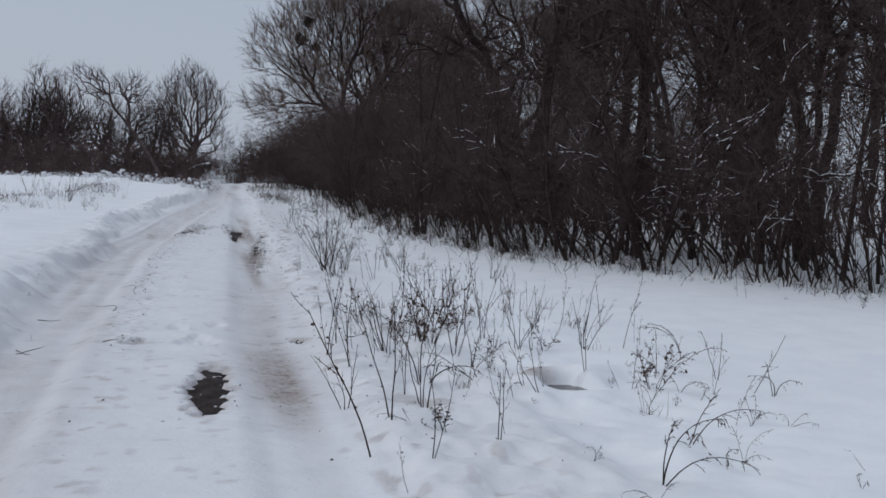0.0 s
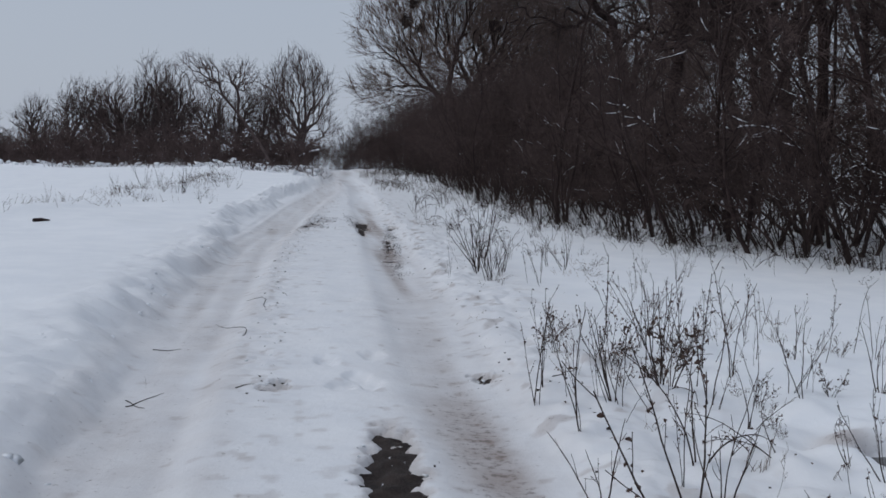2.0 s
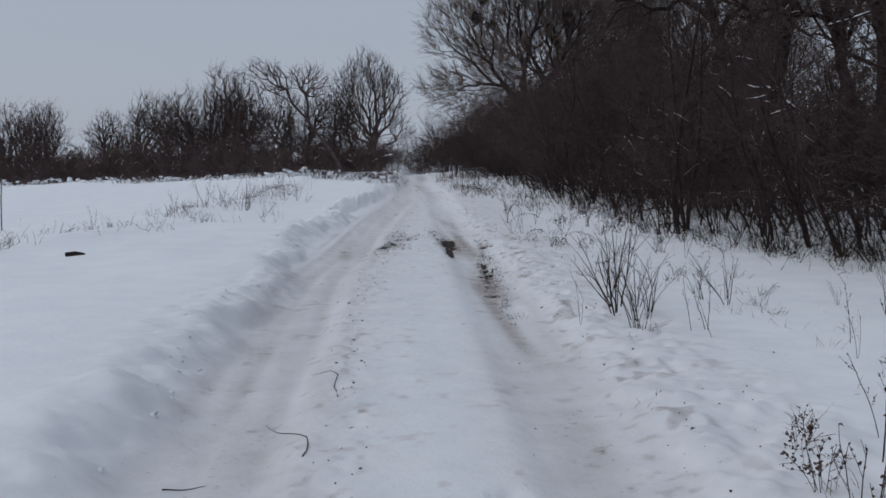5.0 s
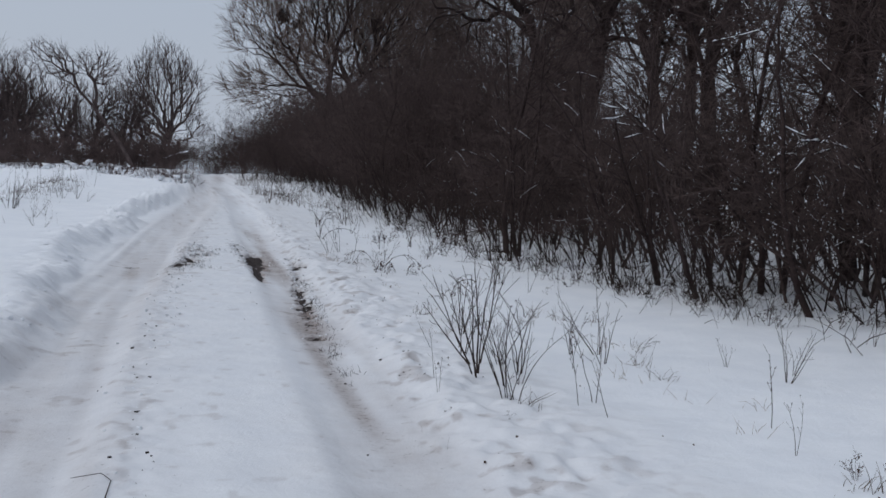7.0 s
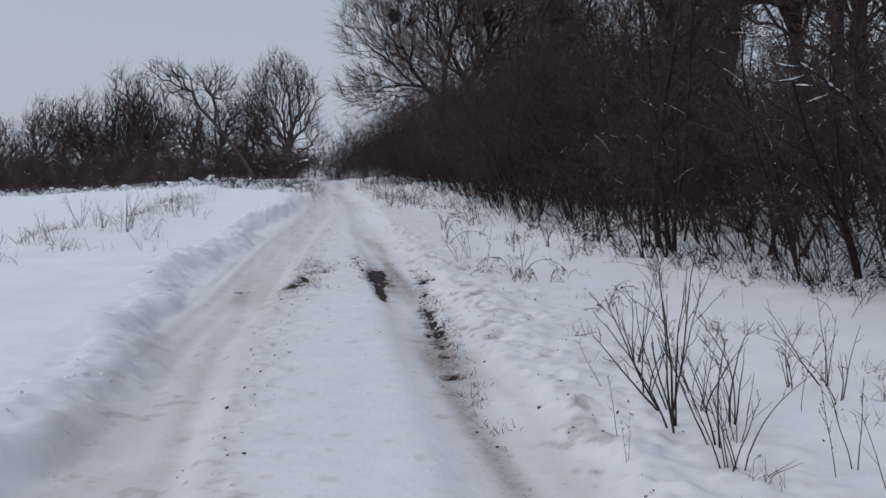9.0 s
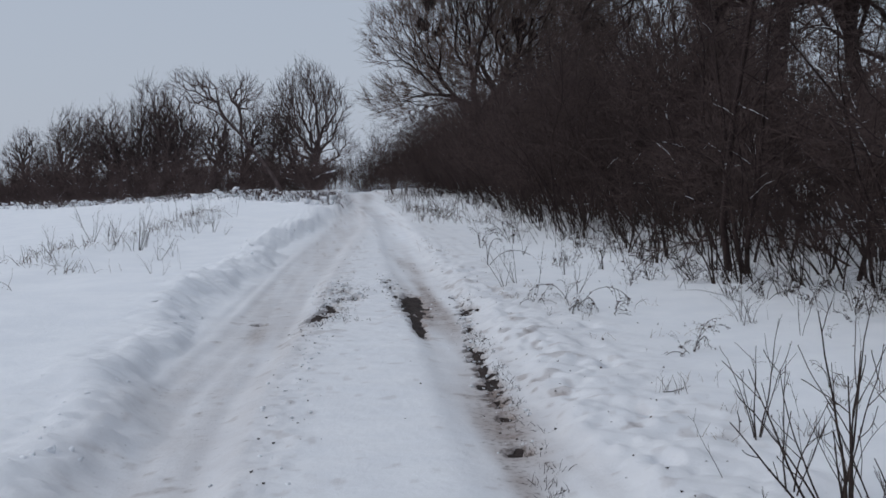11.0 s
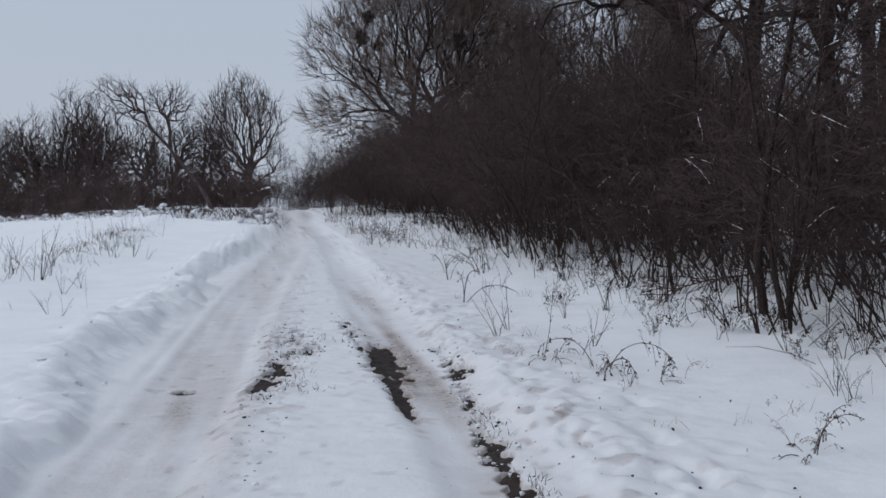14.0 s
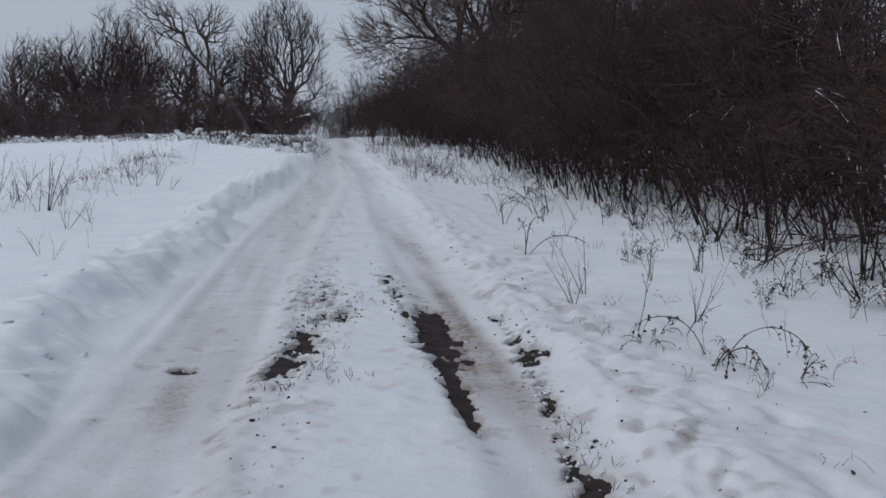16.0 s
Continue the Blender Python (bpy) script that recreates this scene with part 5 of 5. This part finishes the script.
def grass(name, label, spots, count, h0, h1, spread, width, mat, seed):
    """Tufts of thin bent blades in one mesh."""
    r = np.random.default_rng(seed)
    c = np.repeat(np.array(spots), count, 0)
    n = len(c)
    xy = c + r.normal(0, spread, (n, 2))
    start = np.stack([xy[:, 0], xy[:, 1], ground_z(xy[:, 0], xy[:, 1]) - 0.02], 1)
    way = unit(np.stack([r.normal(0, 0.4, n), r.normal(0, 0.4, n), np.ones(n)], 1))
    p = run(r, start, way, r.uniform(h0, h1, n), 4, 0.2, -0.12)
    rad = np.array([1.0, 0.9, 0.7, 0.3])[None] * (width * r.uniform(0.6, 1.2, n))[:, None]
    tagged(new(name, quad_mesh(name, *tubes([(p, rad, 3)]), mat)), label, "grass", kind="stuff")


STEMMY = two_tone("bleached_stem", (0.06, 0.045, 0.038), (0.17, 0.13, 0.105), 6.0, 0.9, 0.1, 0.2, 0.002)
rng = np.random.default_rng(47)
ridge_y = 16 + 26 * rng.uniform(0, 1, 105) ** 1.25
ridge_x = ridge_line(ridge_y) + rng.normal(0, 0.35, 105)
grass("dry_grass", "dry straw-brown grass poking through field snow", np.stack([ridge_x, ridge_y], 1), 7, 0.08, 0.3, 0.18, 0.004, STEMMY, 1)
fx = np.concatenate([rng.uniform(-36, -3, 380), rng.uniform(-4, 1.5, 180)])
fy = fringe(fx) + 0.4 + 8.0 * rng.uniform(0, 1, 560)
keep = fx < bank(fy) - 0.25
fx, fy = fx[keep], fy[keep]
grass("dry_grass", "dry brown grass fringe below the field trees", np.stack([fx, fy], 1), 9, 0.15, 0.6, 0.2, 0.0085, BRUSH, 2)
gy = rng.uniform(33, 56, 80)
gx = right_rut(gy) + 0.7 + np.abs(rng.normal(0, 1.1, 80))
grass("dry_grass", "dry brown grass clumps beside the track's end", np.stack([gx, gy], 1), 7, 0.1, 0.45, 0.2, 0.006, STEMMY, 6)
ey = rng.uniform(12.5, 55, 90)
ex = wood_edge(ey) + rng.normal(0.9, 0.7, 90)
grass("undergrowth", "dry undergrowth stems at the foot of the wood", np.stack([ex, ey], 1), 5, 0.2, 0.9, 0.4, 0.0045, WEED, 3)
vy = rng.uniform(6, 30, 46)
vx = right_rut(vy) + rng.uniform(0.4, 2.6, 46)
grass("dry_grass", "short dry grass blades through the verge snow", np.stack([vx, vy], 1), 8, 0.04, 0.16, 0.06, 0.0018, STRAW, 4)


uy = rng.uniform(10.8, 19, 60)
ux = wood_edge(uy) + rng.normal(0.3, 0.4, 60)
grass("undergrowth", "dry stems and grass before the near wood edge", np.stack([ux, uy], 1), 7, 0.08, 0.5, 0.16, 0.0032, WEED, 8)
uy = rng.uniform(19, 36, 40)
ux = wood_edge(uy) + rng.normal(0.2, 0.3, 40)
grass("undergrowth", "dry stems and grass along the wood edge", np.stack([ux, uy], 1), 6, 0.08, 0.45, 0.16, 0.0034, WEED, 10)
ty = rng.uniform(5.5, 16, 22)
tx = right_rut(ty) + rng.uniform(0.9, 2.9, 22)
grass("dry_grass", "small pale grass tufts standing in the verge snow", np.stack([tx, ty], 1), 15, 0.06, 0.2, 0.045, 0.0022, STEMMY, 9)
my = np.concatenate([rng.uniform(13.5, 18.8, 70), rng.uniform(19.4, 22.4, 46)])
mx = np.concatenate([edge_line(my[:70]) + rng.normal(0.05, 0.05, 70), 0.24 + 0.12 * (my[70:] - 21) + rng.normal(0, 0.12, 46)])
grass("dry_grass", "short dark grass blades on the bared earth", np.stack([mx, my], 1), 6, 0.03, 0.09, 0.04, 0.0022, WEED, 7)


def chips(name, spots, size, mat, seed, flat=0.7):
    """Small uneven lumps in one mesh."""
    r = np.random.default_rng(seed)
    n = len(spots)
    corner = np.array([(-1, -1, -1), (1, -1, -1), (1, 1, -1), (-1, 1, -1), (-1, -1, 1), (1, -1, 1), (1, 1, 1), (-1, 1, 1)], float) / 1.5
    v = spots[:, None] + size[:, None, None] * (corner[None] * r.uniform(0.45, 1.3, (n, 8, 1)) + r.normal(0, 0.25, (n, 8, 3))) * np.array([1.2, 1.2, flat])
    f = np.array([(0, 3, 2, 1), (4, 5, 6, 7), (0, 1, 5, 4), (1, 2, 6, 5), (2, 3, 7, 6), (3, 0, 4, 7)])
    q = (np.arange(n)[:, None, None] * 8 + f[None]).reshape(-1, 4)
    return quad_mesh(name, v.reshape(-1, 3), q, mat, True)


rng = np.random.default_rng(3)
cy = rng.uniform(5, 27, 260)
side = rng.integers(0, 3, 260)
cx = np.where(side == 0, right_rut(cy) + 0.35 + np.abs(rng.normal(0, 0.2, 260)), np.where(side == 1, left_rut(cy) + 0.62 + rng.normal(0, 0.12, 260), right_rut(cy) + rng.normal(0, 0.2, 260)))
small = 0.002 + 0.009 * rng.uniform(0, 1, 260) ** 3
# thick about the bared places, both earth and snow
bx, by, bs = [], [], []
for mx, my, hw, hl, slant, crumble in MELT:
    n = int(70 * hl * max(crumble ** 2, 0.55))
    y = my + rng.normal(0, hl * 0.55, n)
    bx.append(mx + slant * (y - my) + rng.normal(0, hw * 0.9, n))
    by.append(y)
    bs.append(0.003 + 0.009 * rng.uniform(0, 1, n) ** 2)
y = rng.uniform(15.2, 21.4, 220)
bx.append(edge_line(y) + rng.normal(0.02, 0.07, 220))
by.append(y)
bs.append(0.003 + 0.009 * rng.uniform(0, 1, 220) ** 2)
y = 8 + 15 * rng.uniform(0, 1, 260) ** 0.8
bx.append(trail(y) + rng.normal(0, 0.09, 260))
by.append(y)
bs.append(0.003 + 0.009 * rng.uniform(0, 1, 260) ** 2.5)
bx, by, bs = np.concatenate(bx), np.concatenate(by), np.concatenate(bs)
clear = (np.abs(bx - 0.96) > 0.13) | (by < 18.6) | (by > 22.1)
bx, by, bs = bx[clear], by[clear], bs[clear]
white = rng.uniform(0, 1, len(bx)) < 0.62
ax, ay, asz = np.concatenate([cx, bx[~white]]), np.concatenate([cy, by[~white]]), np.concatenate([small, bs[~white]])
tagged(new("earth_crumbs", chips("earth_crumbs", np.stack([ax, ay, ground_z(ax, ay) + asz * 0.2], 1), asz, SOIL, 4)), "dark earth crumbs strewn on the track snow", "soil", kind="stuff")
wx, wy, ws = bx[white], by[white], bs[white] * 1.25
base = np.maximum(ground_z(wx, wy), soil_height(wx, wy))
tagged(new("snow_crumbs", chips("snow_crumbs", np.stack([wx, wy, base + ws * 0.25], 1), ws, SNOW_CLEAN, 5)), "white snow crumbs lying on the bared earth", "snow", kind="stuff")
# clods along the pushed-up bank
rng = np.random.default_rng(77)
ky = rng.uniform(4, 34, 330)
kx = bank(ky) - 0.28 + rng.normal(0, 0.17, 330) + 0.2 * wave(ky * 0, ky, 2.3, 21)
ks = 0.006 + 0.032 * rng.uniform(0, 1, 330) ** 2.5
tagged(new("snow_clods", chips("snow_clods", np.stack([kx, ky, ground_z(kx, ky) - ks * 0.35], 1), ks, SNOW_CLEAN, 6)), "rounded snow clods along the pushed-up bank", "snow", kind="stuff")
# snow caught in the grass below the field trees
rng = np.random.default_rng(83)
qx = np.concatenate([rng.uniform(-36, -3, 500), rng.uniform(-4, 2.0, 300)])
qy = fringe(qx) + 0.2 + 6.0 * rng.uniform(0, 1, 800) ** 1.3
keep = qx < bank(qy) - 0.2
qx, qy = qx[keep], qy[keep]
qs = 0.03 + 0.11 * rng.uniform(0, 1, len(qx)) ** 2
tagged(new("snow_clods", chips("snow_clods", np.stack([qx, qy, ground_z(qx, qy) + qs * rng.uniform(0.2, 1.6, len(qx))], 1), qs, SNOW_CLEAN, 8)), "snow caught in dry grass below the field trees", "snow", kind="stuff")

# withered leaves and bits of stem strewn over the verge
rng = np.random.default_rng(91)
ly = 4.5 + 19 * rng.uniform(0, 1, 170) ** 1.3
lx = right_rut(ly) + 0.35 + np.abs(rng.normal(0, 1.0, 170))
tagged(new("leaf_litter", quad_mesh("leaf_litter", *leaves(rng, np.stack([lx, ly, ground_z(lx, ly) + 0.006], 1), 0.017), LEAF)), "withered brown leaf scraps strewn on the verge snow", "leaf litter", kind="stuff")
